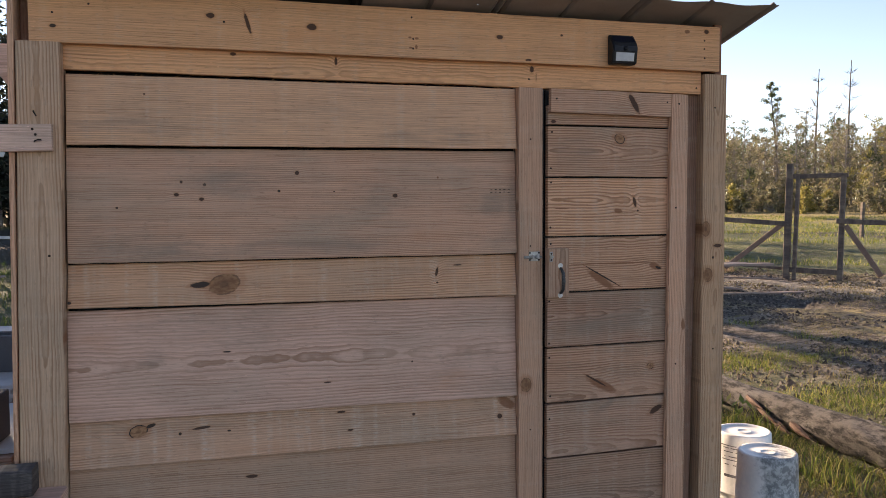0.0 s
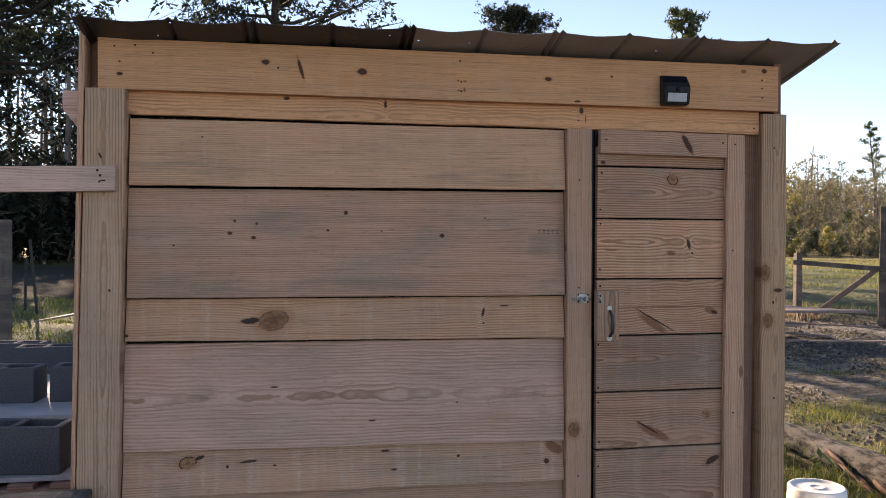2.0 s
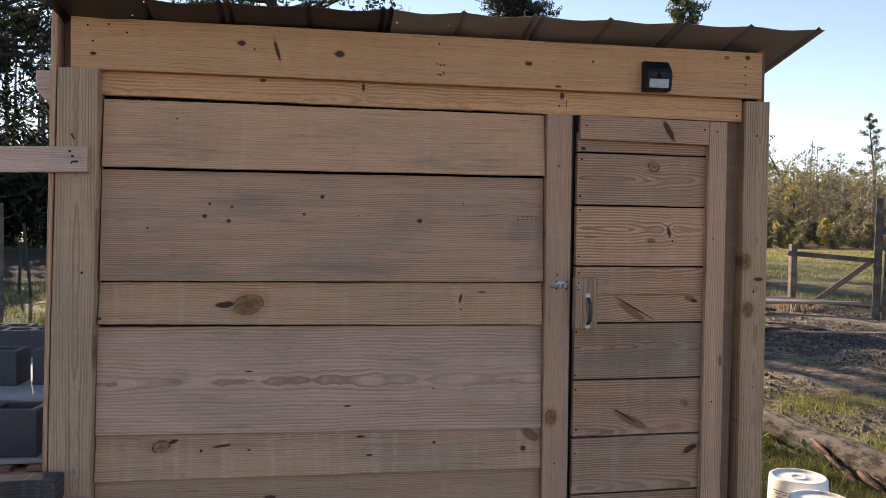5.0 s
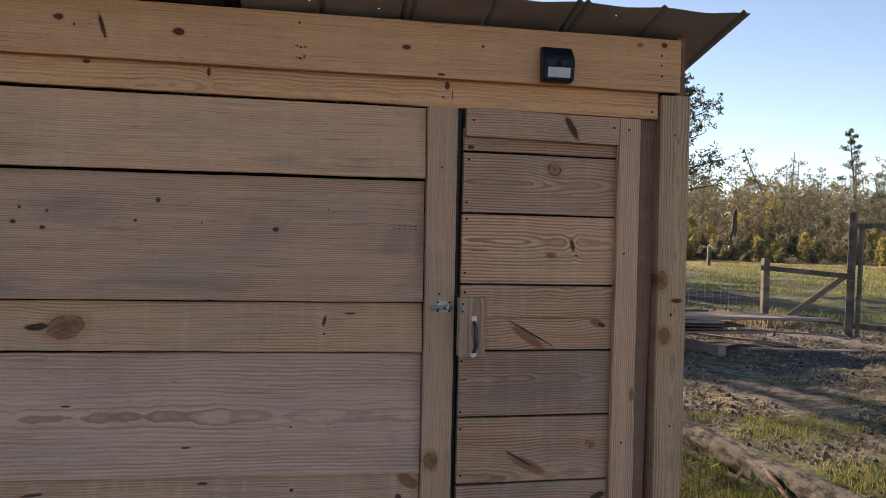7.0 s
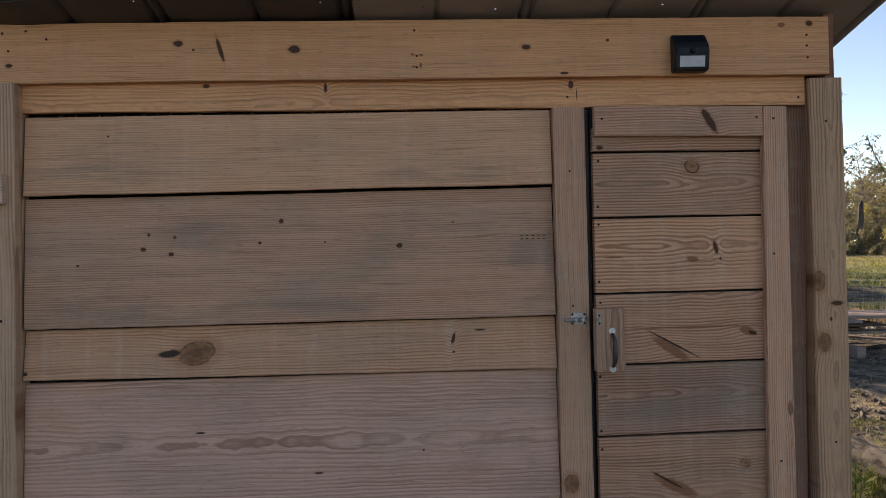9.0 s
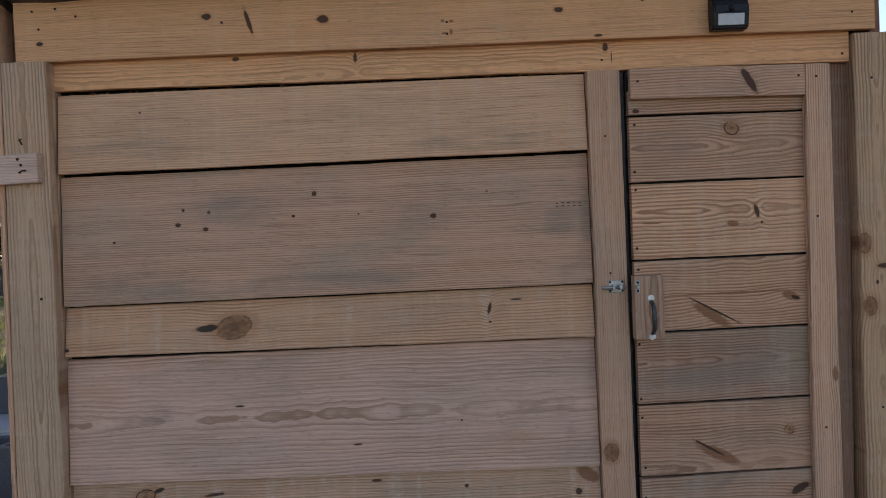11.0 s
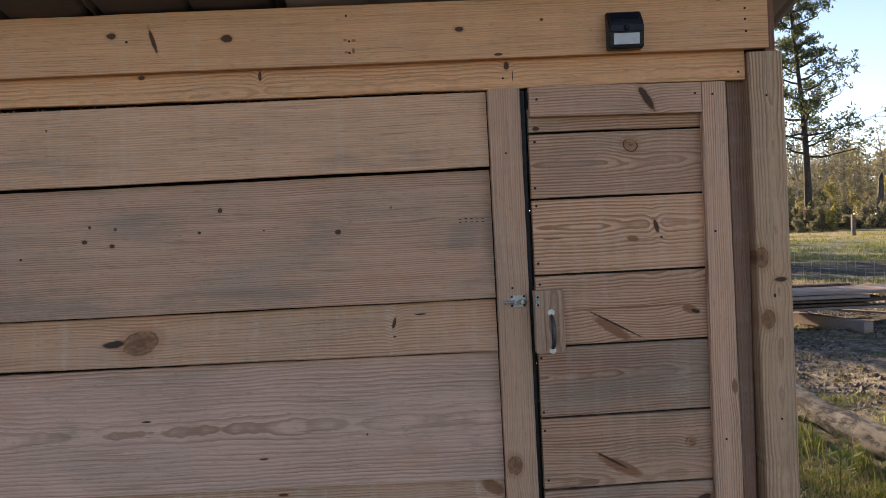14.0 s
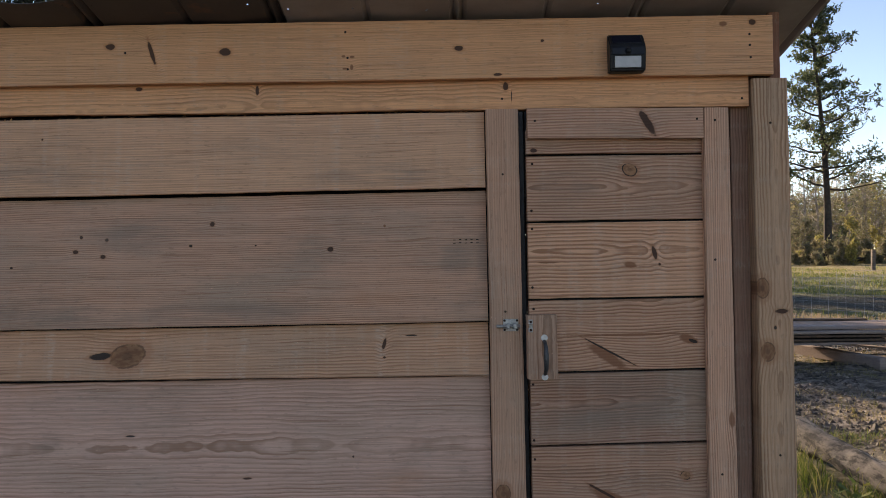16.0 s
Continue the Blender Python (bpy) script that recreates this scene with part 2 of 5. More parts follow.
def tube(points, radii, n=8, verts=None, faces=None, rough=0.0, seed=0.0):
    """A tapered round bar along points, ends closed."""
    verts = [] if verts is None else verts
    faces = [] if faces is None else faces
    prev = None
    pts = [Vector(p) for p in points]
    side = None
    for i, p in enumerate(pts):
        d = (pts[min(i + 1, len(pts) - 1)] - pts[max(i - 1, 0)]).normalized()
        ref = Vector((0, 0, 1)) if abs(d.z) < 0.9 else Vector((1, 0, 0))
        s = d.cross(ref).normalized() if side is None else (side - d * side.dot(d)).normalized()
        side = s
        t = d.cross(s)
        ring = []
        for k in range(n):
            a = 2 * math.pi * k / n
            rr = radii[i]
            if rough:
                rr *= 1 + rough * noise.noise((p.x * 3 + math.cos(a) * 1.5 + seed, p.y * 3 + math.sin(a) * 1.5, p.z * 3))
            ring.append(len(verts))
            verts.append(p + (s * math.cos(a) + t * math.sin(a)) * rr)
        if prev:
            for k in range(n):
                faces.append((prev[k], prev[(k + 1) % n], ring[(k + 1) % n], ring[k]))
        else:
            faces.append(tuple(reversed(ring)))
        prev = ring
    faces.append(tuple(prev))
    return verts, faces


def plank(name, axis, s0, s1, lo, hi, front, thick, mat, parent=None, label="", wob=0.0012, seed=0.0, steps=0, chamfer=0.0018):
    """A sawn board in the plane of the front wall: from s0 to s1 along its axis, across from lo to hi (each at start and end),
    its face at depth front (at lo, at hi), with slightly uneven arrises."""
    n = steps or max(6, int(abs(s1 - s0) / 0.04))
    verts, faces, prev = [], [], None
    for i in range(n + 1):
        f = i / n
        s = s0 + (s1 - s0) * f
        a, b = lo[0] + (lo[1] - lo[0]) * f, hi[0] + (hi[1] - hi[0]) * f
        a += wob * (noise.noise((s * 4, seed, 1.7)) + 0.8 * noise.noise((s * 23, seed, 5.1)))
        b += wob * (noise.noise((s * 4, seed, 9.7)) + 0.8 * noise.noise((s * 23, seed, 13.1)))
        ya, yb = front[0] + wob * 0.7 * noise.noise((s * 3, seed, 20.0)), front[1] + wob * 0.7 * noise.noise((s * 3, seed, 27.0))
        c = chamfer
        sec = [(a + c, ya), (b - c, yb), (b, yb + c), (b, yb + thick - c), (b - c, yb + thick), (a + c, ya + thick), (a, ya + thick - c), (a, ya + c)]
        ring = list(range(len(verts), len(verts) + 8))
        verts += [(s, y, q) if axis == "x" else (q, y, s) for q, y in sec]
        if prev:
            for k in range(8):
                faces.append((prev[k], prev[(k + 1) % 8], ring[(k + 1) % 8], ring[k]))
        else:
            faces.append(tuple(reversed(ring)))
        prev = ring
    faces.append(tuple(prev))
    if axis == "z":
        faces = [tuple(reversed(f)) for f in faces]
    ob = raw(name, verts, faces, mat, parent, label)
    bm = bmesh.new()
    bm.from_mesh(ob.data)
    bmesh.ops.recalc_face_normals(bm, faces=bm.faces[:])
    bm.to_mesh(ob.data)
    bm.free()
    return ob


def gz(x, y):
    """Height of the ground: level by the shed, rising a little with distance, with low ruts."""
    d = math.hypot(x - 1.2, y)
    z = 0.015 * min(max(d - 4.0, 0.0), 90.0)
    k = min(1.0, max(0.0, (d - 3.0) / 3.0))
    z += k * (0.035 * noise.noise((x * 0.6, y * 0.6, 0.0)) + 0.02 * noise.noise((x * 2.1, y * 2.1, 3.0)) + 0.035 * noise.noise((x * 4.3, y * 3.6, 8.0)))
    return z


# ---- ground ----
def ground_material():
    n = Nodes("earth_and_grass", 0.9)
    p = n.place()
    x, y, z = n.xyz(p)
    dx = n.m("SUBTRACT", x, 1.2)
    dist = n.m("SQRT", n.m("ADD", n.m("MULTIPLY", dx, dx), n.m("MULTIPLY", y, y)))
    big = n.noise(p, 0.35, 4.0, 0.6)
    mid = n.noise(p, 1.7, 5.0, 0.65)
    small = n.noise(p, 14.0, 6.0, 0.7)
    tiny = n.noise(p, 70.0, 4.0, 0.7)
    streak = n.noise(n.vec(n.m("MULTIPLY", x, 0.5), n.m("MULTIPLY", y, 2.2), 0.0), 1.0, 5.0, 0.65)
    five = n.noise(p, 5.0, 6.0, 0.72)
    soil = n.ramp(n.m("ADD", n.m("MULTIPLY", five, 0.6), n.m("MULTIPLY", small, 0.4)), (0.40, (0.026, 0.021, 0.018)), (0.47, (0.115, 0.088, 0.066)), (0.53, (0.26, 0.21, 0.165)), (0.61, (0.48, 0.40, 0.33)))
    soil = n.mix(n.step(streak, 0.52, 0.64, 0.0, 0.6), soil, (0.38, 0.33, 0.285))
    soil = n.mix(n.step(mid, 0.57, 0.66, 0.0, 0.55), soil, (0.24, 0.20, 0.075))
    soil = n.mix(n.step(tiny, 0.60, 0.70, 0.0, 0.6), soil, (0.36, 0.29, 0.20))
    soil = n.mix(n.step(tiny, 0.40, 0.32, 0.0, 0.7), soil, (0.022, 0.018, 0.015))
    green = n.mix(n.step(small, 0.3, 0.7), (0.045, 0.075, 0.020), (0.13, 0.16, 0.045))
    green = n.mix(n.step(mid, 0.45, 0.7, 0.0, 0.6), green, (0.20, 0.17, 0.075))
    field = n.step(n.m("ADD", dist, n.m("MULTIPLY", big, 3.0)), 14.6, 16.0)
    strip = n.m("MULTIPLY", n.step(n.m("ADD", x, n.m("MULTIPLY", mid, 0.8)), 4.75, 4.95), n.m("SUBTRACT", 1.0, n.step(n.m("ADD", x, n.m("MULTIPLY", mid, 2.2)), 6.0, 7.2)))
    strip = n.m("MULTIPLY", strip, n.m("SUBTRACT", 1.0, n.step(n.m("ADD", y, mid), 3.2, 4.6)))
    near = n.m("MULTIPLY", n.m("MULTIPLY", n.m("SUBTRACT", 1.0, n.step(n.m("ADD", x, mid), 4.5, 4.8)), n.m("SUBTRACT", 1.0, n.step(y, 5.5, 7.0))), n.step(y, -0.6, 1.8, 0.15, 1.0))
    g = n.m("MAXIMUM", n.m("MAXIMUM", field, n.m("MULTIPLY", strip, 0.8)), n.m("MULTIPLY", near, 0.65))
    left = n.m("MULTIPLY", n.m("SUBTRACT", 1.0, n.step(x, -1.0, 1.0)), n.step(y, 4.0, 6.0))
    g = n.m("MAXIMUM", g, n.m("MULTIPLY", left, 0.9))
    g = n.m("MULTIPLY", g, n.step(n.m("ADD", mid, n.m("MULTIPLY", small, 0.5)), 0.50, 0.80, 0.35, 1.0))
    # trodden track along the fence, turned clods beside it, then dry grass yellowed as if sunlit
    nn = n.m("ADD", n.m("ADD", n.m("MULTIPLY", n.m("SUBTRACT", x, 10.06), 0.764), n.m("MULTIPLY", n.m("SUBTRACT", y, 9.5), 0.645)), n.m("MULTIPLY", n.m("SUBTRACT", mid, 0.5), 1.6))
    band = lambda a, b, k: n.m("MULTIPLY", n.m("MULTIPLY", n.step(nn, a, a + 0.25), n.m("SUBTRACT", 1.0, n.step(nn, b - 0.25, b))), k)
    # the painted sunlit yellow starts here; nearer soil stays grey as in shade
    east = n.step(n.m("ADD", x, n.m("MULTIPLY", mid, 2.0)), 7.6, 8.6)
    # track greyed in colour for its shade and sky reflection
    soil = n.mix(band(-2.5, -0.4, 0.75), soil, n.mix(n.step(five, 0.42, 0.62), (0.20, 0.19, 0.185), (0.36, 0.34, 0.32)))
    soil = n.mix(n.m("MULTIPLY", band(-3.6, -2.4, 0.8), n.step(five, 0.44, 0.54)), soil, (0.040, 0.032, 0.028))
    soil = n.mix(n.m("MULTIPLY", n.m("MULTIPLY", band(-5.6, -3.5, 0.85), east), n.step(n.m("ADD", five, n.m("MULTIPLY", small, 0.5)), 0.62, 0.86)), soil, (0.36, 0.29, 0.12))
    # unseen ground before the shed, paled to bounce light onto its front
    soil = n.mix(n.step(y, -1.6, -0.7, 0.75, 0.0), soil, n.mix(n.step(five, 0.4, 0.6), (0.42, 0.33, 0.24), (0.56, 0.45, 0.34)))
    col = n.mix(g, soil, green)
    # turned dark earth beyond the fence, and the dry pale field edge, yellowed for its sunlight
    dark = n.m("MULTIPLY", n.step(n.m("ADD", dist, n.m("MULTIPLY", mid, 3.0)), 18.6, 19.6), n.m("SUBTRACT", 1.0, n.step(n.m("ADD", dist, n.m("MULTIPLY", mid, 4.0)), 23.5, 25.5)))
    burnt = n.m("MULTIPLY", n.m("MULTIPLY", n.step(y, 14.5, 16.0), n.m("SUBTRACT", 1.0, n.step(x, -2.0, 1.0))), n.m("SUBTRACT", 1.0, n.step(y, 30.0, 33.0)))
    side = n.m("SUBTRACT", x, n.m("MULTIPLY", y, 0.8))
    dark = n.m("MULTIPLY", dark, n.m("SUBTRACT", 1.0, n.step(n.m("ADD", side, mid), -0.8, 1.2)))
    far_dark = n.m("MULTIPLY", n.m("MULTIPLY", n.step(n.m("ADD", dist, n.m("MULTIPLY", mid, 3.0)), 27.4, 27.9), n.m("SUBTRACT", 1.0, n.step(n.m("ADD", dist, n.m("MULTIPLY", mid, 3.0)), 29.6, 30.2))), n.step(side, -0.8, 1.2))
    dark = n.m("MAXIMUM", n.m("MAXIMUM", dark, burnt), far_dark)
    col = n.mix(n.m("MULTIPLY", dark, 0.85), col, (0.026, 0.023, 0.021))
    # sunlit strip of dry grass, its gold put into the colour
    dry = n.step(n.m("ADD", dist, n.m("MULTIPLY", big, 8.0)), 37.0, 44.0)
    col = n.mix(n.m("MULTIPLY", dry, 0.75), col, (0.30, 0.23, 0.09))
    h = n.m("ADD", n.m("MULTIPLY", small, 1.0), n.m("ADD", n.m("MULTIPLY", mid, 2.0), n.m("MULTIPLY", tiny, 0.35)))
    return n.done(col, h, 1.0, 0.15)


def axis_steps(lo, a, b, hi, fine):
    mid = list(np.arange(a, b, fine))
    low, v, s = [], a, fine
    while v > lo:
        s *= 1.35
        v -= s
        low.append(max(v, lo))
    up, v, s = [b], b, fine
    while v < hi:
        s *= 1.35
        v += s
        up.append(min(v, hi))
    return low[::-1] + mid + up


gx, gy = axis_steps(-900, -4, 14, 900, 0.12), axis_steps(-900, -3, 16, 900, 0.12)
gv = [(a, b, gz(a, b)) for b in gy for a in gx]
nx = len(gx)
gf = [(j * nx + i, j * nx + i + 1, (j + 1) * nx + i + 1, (j + 1) * nx + i) for j in range(len(gy) - 1) for i in range(nx - 1)]
tagged(raw("ground", gv, gf, ground_material(), smooth=True), "rutted sandy earth with patches of green grass", "ground", kind="structure")


# ---- shed: timber front ----
shed = thing("shed", "rough-sawn pine shed with narrow plank door and metal roof", "shed")

m_fascia = wood("fascia_pine", (0.51, 0.322, 0.158), centre=1.75, depth=0.1, freq=150, contrast=0.13, warp=0.014, grey=0.10, saw=0.10, seed=1.0, knots=[
    (0.557, 2.109, 0.014, 0.009, 0), (0.671, 2.091, 0.006, 0.034, 0, 16), (0.875, 2.089, 0.017, 0.011, 0), (0.096, 2.054, 0.010, 0.006, 3),
    (1.203, 2.070, 0.006, 0.004, 2), (1.226, 2.068, 0.007, 0.004, 2), (1.206, 2.036, 0.007, 0.003, 2), (1.225, 2.040, 0.005, 0.009, 2), (1.521, 2.086, 0.013, 0.008, 0), (1.752, 2.103, 0.005, 0.004, 0), (1.628, 2.012, 0.012, 0.004, 0),
    (2.25, 2.140, 0.012, 0.008, 2), (2.33, 2.143, 0.010, 0.008, 0)])
m_strip = wood("strip_pine", (0.56, 0.352, 0.170), centre=1.94, depth=0.02, freq=110, contrast=0.30, warp=0.016, grey=0.08, saw=0.08, seed=2.0, knots=[
    (1.651, 1.985, 0.008, 0.012, 0), (0.956, 1.987, 0.005, 0.014, 0), (1.667, 1.956, 0.0015, 0.016, 3), (0.624, 1.996, 0.010, 0.006, 0)])
m_b1 = wood("siding_pine_a", (0.50, 0.35, 0.208), centre=1.45, depth=0.08, freq=150, contrast=0.20, warp=0.010, grey=0.16, saw=0.16, seed=3.0, knots=[
    (0.35, 1.86, 0.003, 0.003, 0), (0.30, 1.75, 0.22, 0.04, 4), (1.30, 1.74, 0.2, 0.03, 4)])
m_b2 = wood("siding_pine_b", (0.43, 0.305, 0.203), centre=2.1, depth=0.08, freq=165, contrast=0.38, warp=0.010, grey=0.55, saw=0.05, seed=4.0, knots=[
    (0.455, 1.583, 0.005, 0.005, 0), (0.440, 1.542, 0.008, 0.006, 0), (0.527, 1.575, 0.005, 0.005, 0), (0.517, 1.528, 0.008, 0.006, 0),
    (0.260, 1.501, 0.004, 0.003, 3), (0.763, 1.554, 0.005, 0.004, 3), (0.823, 1.614, 0.007, 0.007, 0), (0.945, 1.552, 0.003, 0.002, 3),
    (1.154, 1.538, 0.0085, 0.007, 0), (1.306, 1.601, 0.004, 0.004, 2), (0.62, 1.59, 0.22, 0.055, 4), (0.75, 1.37, 0.6, 0.03, 4),
    (1.50, 1.50, 0.05, 0.05, 4), (1.58, 1.50, 0.02, 0.10, 4)])
m_b3 = wood("siding_pine_c", (0.46, 0.318, 0.19), centre=1.10, depth=0.06, freq=120, contrast=0.32, warp=0.012, grey=0.35, saw=0.25, seed=5.0, knots=[
    (0.582, 1.250, 0.050, 0.032, 1, 14), (0.508, 1.250, 0.032, 0.010, 3, 6), (0.114, 1.205, 0.007, 0.005, 3), (1.300, 1.272, 0.005, 0.017, 0, -14),
    (1.376, 1.294, 0.018, 0.0022, 3), (1.300, 1.235, 0.004, 0.003, 0)])
m_b4 = wood("siding_pine_d", (0.47, 0.362, 0.275), centre=0.995, depth=0.028, freq=92, contrast=0.36, warp=0.019, grey=0.35, saw=0.05, seed=6.0, knots=[
    (0.587, 1.026, 0.013, 0.003, 3), (0.355, 1.015, 0.05, 0.035, 4), (1.209, 0.961, 0.003, 0.003, 3), (0.914, 0.906, 0.013, 0.003, 0)])
m_b5 = wood("siding_pine_e", (0.44, 0.322, 0.21), centre=0.62, depth=0.05, freq=125, contrast=0.34, warp=0.014, grey=0.42, saw=0.32, seed=7.0, knots=[
    (0.306, 0.779, 0.028, 0.019, 1, 12), (0.345, 0.795, 0.015, 0.006, 3, 20), (0.434, 0.763, 0.005, 0.005, 3), (0.502, 0.777, 0.032, 0.0045, 0, 6),
    (0.589, 0.762, 0.006, 0.003, 3), (0.961, 0.797, 0.015, 0.004, 0), (1.215, 0.772, 0.006, 0.005, 0), (1.531, 0.744, 0.010, 0.009, 0),
    (0.991, 0.735, 0.012, 0.0035, 0), (1.56, 0.79, 0.04, 0.02, 2, -30)])
m_b6 = wood("siding_pine_f", (0.36, 0.265, 0.175), centre=0.2, depth=0.07, freq=140, contrast=0.3, grey=0.35, seed=8.0, knots=[
    (0.66, 0.60, 0.02, 0.006, 0)])
m_jamb = wood("jamb_pine", (0.40, 0.285, 0.185), axis="z", centre=1.55, depth=0.03, freq=150, contrast=0.24, grey=0.45, seed=9.0, knots=[
    (0.858, 1.622, 0.026, 0.020, 1)])
m_postl = wood("post_pine_a", (0.405, 0.325, 0.215), axis="z", centre=0.05, depth=0.03, freq=120, contrast=0.32, warp=0.010, grey=0.35, seed=10.0, knots=[
    (1.10, 0.11, 0.03, 0.01, 2)])
m_postr = wood("post_pine_b", (0.385, 0.292, 0.176), axis="z", centre=2.39, depth=0.03, freq=115, contrast=0.46, warp=0.014, grey=0.35, seed=11.0, knots=[
    (1.410, 2.347, 0.028, 0.018, 1), (1.346, 2.399, 0.007, 0.018, 0), (1.235, 2.358, 0.026, 0.020, 1), (1.301, 2.380, 0.006, 0.004, 3)])
m_stile = wood("stile_pine", (0.47, 0.337, 0.223), axis="z", centre=2.1, depth=0.05, freq=150, contrast=0.38, grey=0.4, seed=12.0, knots=[
    (1.049, 2.255, 0.026, 0.009, 2)])
# pine darkened in colour for the shade of the door recess
m_dark = wood("recess_shade_pine", (0.23, 0.15, 0.10), axis="z", centre=2.2, depth=0.05, freq=140, contrast=0.35, grey=0.3, seed=13.0)
m_red = wood("rafter_pine", (0.17, 0.09, 0.052), axis="z", centre=2.2, depth=0.05, freq=130, contrast=0.3, grey=0.05, seed=14.0)
m_side = wood("side_pine", (0.50, 0.35, 0.225), axis="z", centre=-0.05, depth=0.05, freq=130, contrast=0.3, grey=0.25, seed=15.0)
# near-black backing colour that stands for the shade inside gaps
m_gap = plain("gap_shade_black", (0.010, 0.010, 0.010), (0.018, 0.017, 0.016), 60.0, 0.9)
m_inside = plain("inside_wood", (0.20, 0.14, 0.09), (0.12, 0.08, 0.05), 8.0)
m_lath = wood("lath_pine", (0.55, 0.45, 0.36), centre=1.9, depth=0.06, freq=120, contrast=0.2, grey=0.35, seed=16.0)
m_nail = plain("nail_steel", (0.025, 0.016, 0.012), (0.06, 0.03, 0.02), 300.0, 0.7, 0.6)

nail_v, nail_f = lathe([(0, -0.0012), (0.0028, -0.0009), (0.0034, 0.0002), (0.0030, 0.002), (0.0, 0.002)], 10)
nail_me = mesh_of("nail", [(a, c, b) for a, b, c in nail_v], nail_f, m_nail)


def nails(parent, spots, y, size=1.0):
    for a, b in spots:
        o = new("nail", nail_me)
        o.parent = parent
        o.location = (a, y, b)
        o.scale = (size, 1, size)


# horizontal siding, each board lapping over the one below it
def siding(z_low, z_high, mat, seed, x=(0.075, 1.606), y=(0.000, 0.019)):
    return plank("siding_board", "x", x[0], x[1], z_low, z_high, y, 0.021, mat, shed, wob=0.0016, seed=seed)


b1 = siding((1.697, 1.702), (1.917, 1.915), m_b1, 1.0, (0.1215, 1.589), (-0.014, 0.008))
b2 = siding((1.3280, 1.3320), (1.6885, 1.6950), m_b2, 2.0, (0.1150, 1.590), (-0.013, 0.013))
b3 = siding((1.187, 1.181), (1.3225, 1.3265), m_b3, 3.0, (0.1100, 1.5905), (-0.013, 0.012))
b4 = siding((0.8245, 0.8175), (1.1755, 1.1768), m_b4, 4.0, (0.1040, 1.5915), (-0.013, 0.013))
b5 = siding((0.673, 0.676), (0.8195, 0.8128), m_b5, 5.0, (0.1010, 1.5925), (-0.013, 0.012))
b6 = siding((0.370, 0.375), (0.6690, 0.6715), m_b6, 6.0, (0.097, 1.593), (-0.013, 0.012))
b7 = siding((0.095, 0.100), (0.3680, 0.3730), m_b6, 7.0, (0.09, 1.594))
# torn fibres along the rough upper edge of the top board
random.seed(17)
v, f = [], []
for i in range(90):
    xx = random.uniform(0.14, 1.58)
    zz, L, a = 1.9135, random.uniform(0.004, 0.014), random.uniform(0.1, 1.0) * random.choice((-1, 1, 1))
    k = len(v)
    v += [(xx - 0.0012, 0.006, zz), (xx + 0.0012, 0.006, zz), (xx + L * math.cos(a) * (1 if a > 0 else -1), 0.003, zz + L * abs(math.sin(a)) + 0.001), (xx, 0.0085, zz)]
    f += [(k, k + 1, k + 2), (k + 1, k + 3, k + 2), (k + 3, k, k + 2)]
tagged(raw("splinters", v, f, m_strip, b1), "torn pale fibres", kind="stuff")
strip = plank("header_strip", "x", 0.112, 2.327, (1.929, 1.917), (2.025, 2.018), (0.002, 0.002), 0.024, m_strip, shed, wob=0.0022, seed=8.0)
fascia = plank("fascia_board", "x", 0.029, 2.386, (2.006, 1.999), (2.170, 2.163), (-0.026, -0.026), 0.025, m_fascia, shed, wob=0.0015, seed=9.0)
post_l = plank("corner_post", "z", 0.0, 2.003, (-0.048, -0.004), (0.085, 0.118), (-0.045, -0.045), 0.09, m_postl, shed, wob=0.0015, seed=10.0, chamfer=0.004)
post_r = plank("corner_post", "z", 0.0, 1.990, (2.335, 2.331), (2.434, 2.428), (-0.016, -0.016), 0.09, m_postr, shed, wob=0.0022, seed=11.0, chamfer=0.004)
jamb = plank("door_jamb", "z", 0.0, 1.916, (1.597, 1.592), (1.688, 1.682), (-0.026, -0.026), 0.04, m_jamb, shed, wob=0.0013, seed=12.0)
plank("side_board", "z", 0.10, 2.185, (-0.062, -0.026), (-0.050, -0.008), (-0.034, -0.034), 0.14, m_side, shed, "edge of a light pine side board", wob=0.0012, seed=13.0)
plank("rafter_end", "z", 2.000, 2.195, (-0.006, -0.006), (0.024, 0.024), (0.030, 0.030), 0.09, m_red, shed, "reddish rafter end", seed=14.0)
plank("rafter_end", "z", 1.960, 2.180, (2.389, 2.389), (2.420, 2.420), (0.010, 0.010), 0.30, m_red, shed, "reddish rafter end", seed=15.0)
# shade-darkened stop board, then a black strip in place of the shadowed gap
plank("recess_board", "z", 0.0, 1.955, (2.281, 2.284), (2.316, 2.338), (0.030, 0.030), 0.03, m_dark, shed, "door recess strip, coloured dark for its shade", seed=16.0)
plank("recess_board", "z", 0.0, 1.985, (2.266, 2.266), (2.345, 2.345), (0.064, 0.064), 0.03, m_gap, shed, "door recess strip, coloured dark for its shade", seed=17.0)
# joist end that sticks out past the left corner, cut on a slant
bm = bmesh.new()
sec = [(-0.02, 2.018), (-0.118, 2.018), (-0.118, 1.955), (-0.05, 1.87), (-0.02, 1.87)]
fr = [bm.verts.new((a, 0.105, b)) for a, b in sec]
bk = [bm.verts.new((a, 0.145, b)) for a, b in sec]
bm.faces.new(fr), bm.faces.new(bk[::-1])
for i in range(5):
    bm.faces.new((fr[i], fr[i - 1], bk[i - 1], bk[i]))
bmesh.ops.bevel(bm, geom=bm.edges[:], offset=0.002, segments=1, affect="EDGES")
part("joist_end", bm, m_lath, shed, "pale joist end cut on a slant")

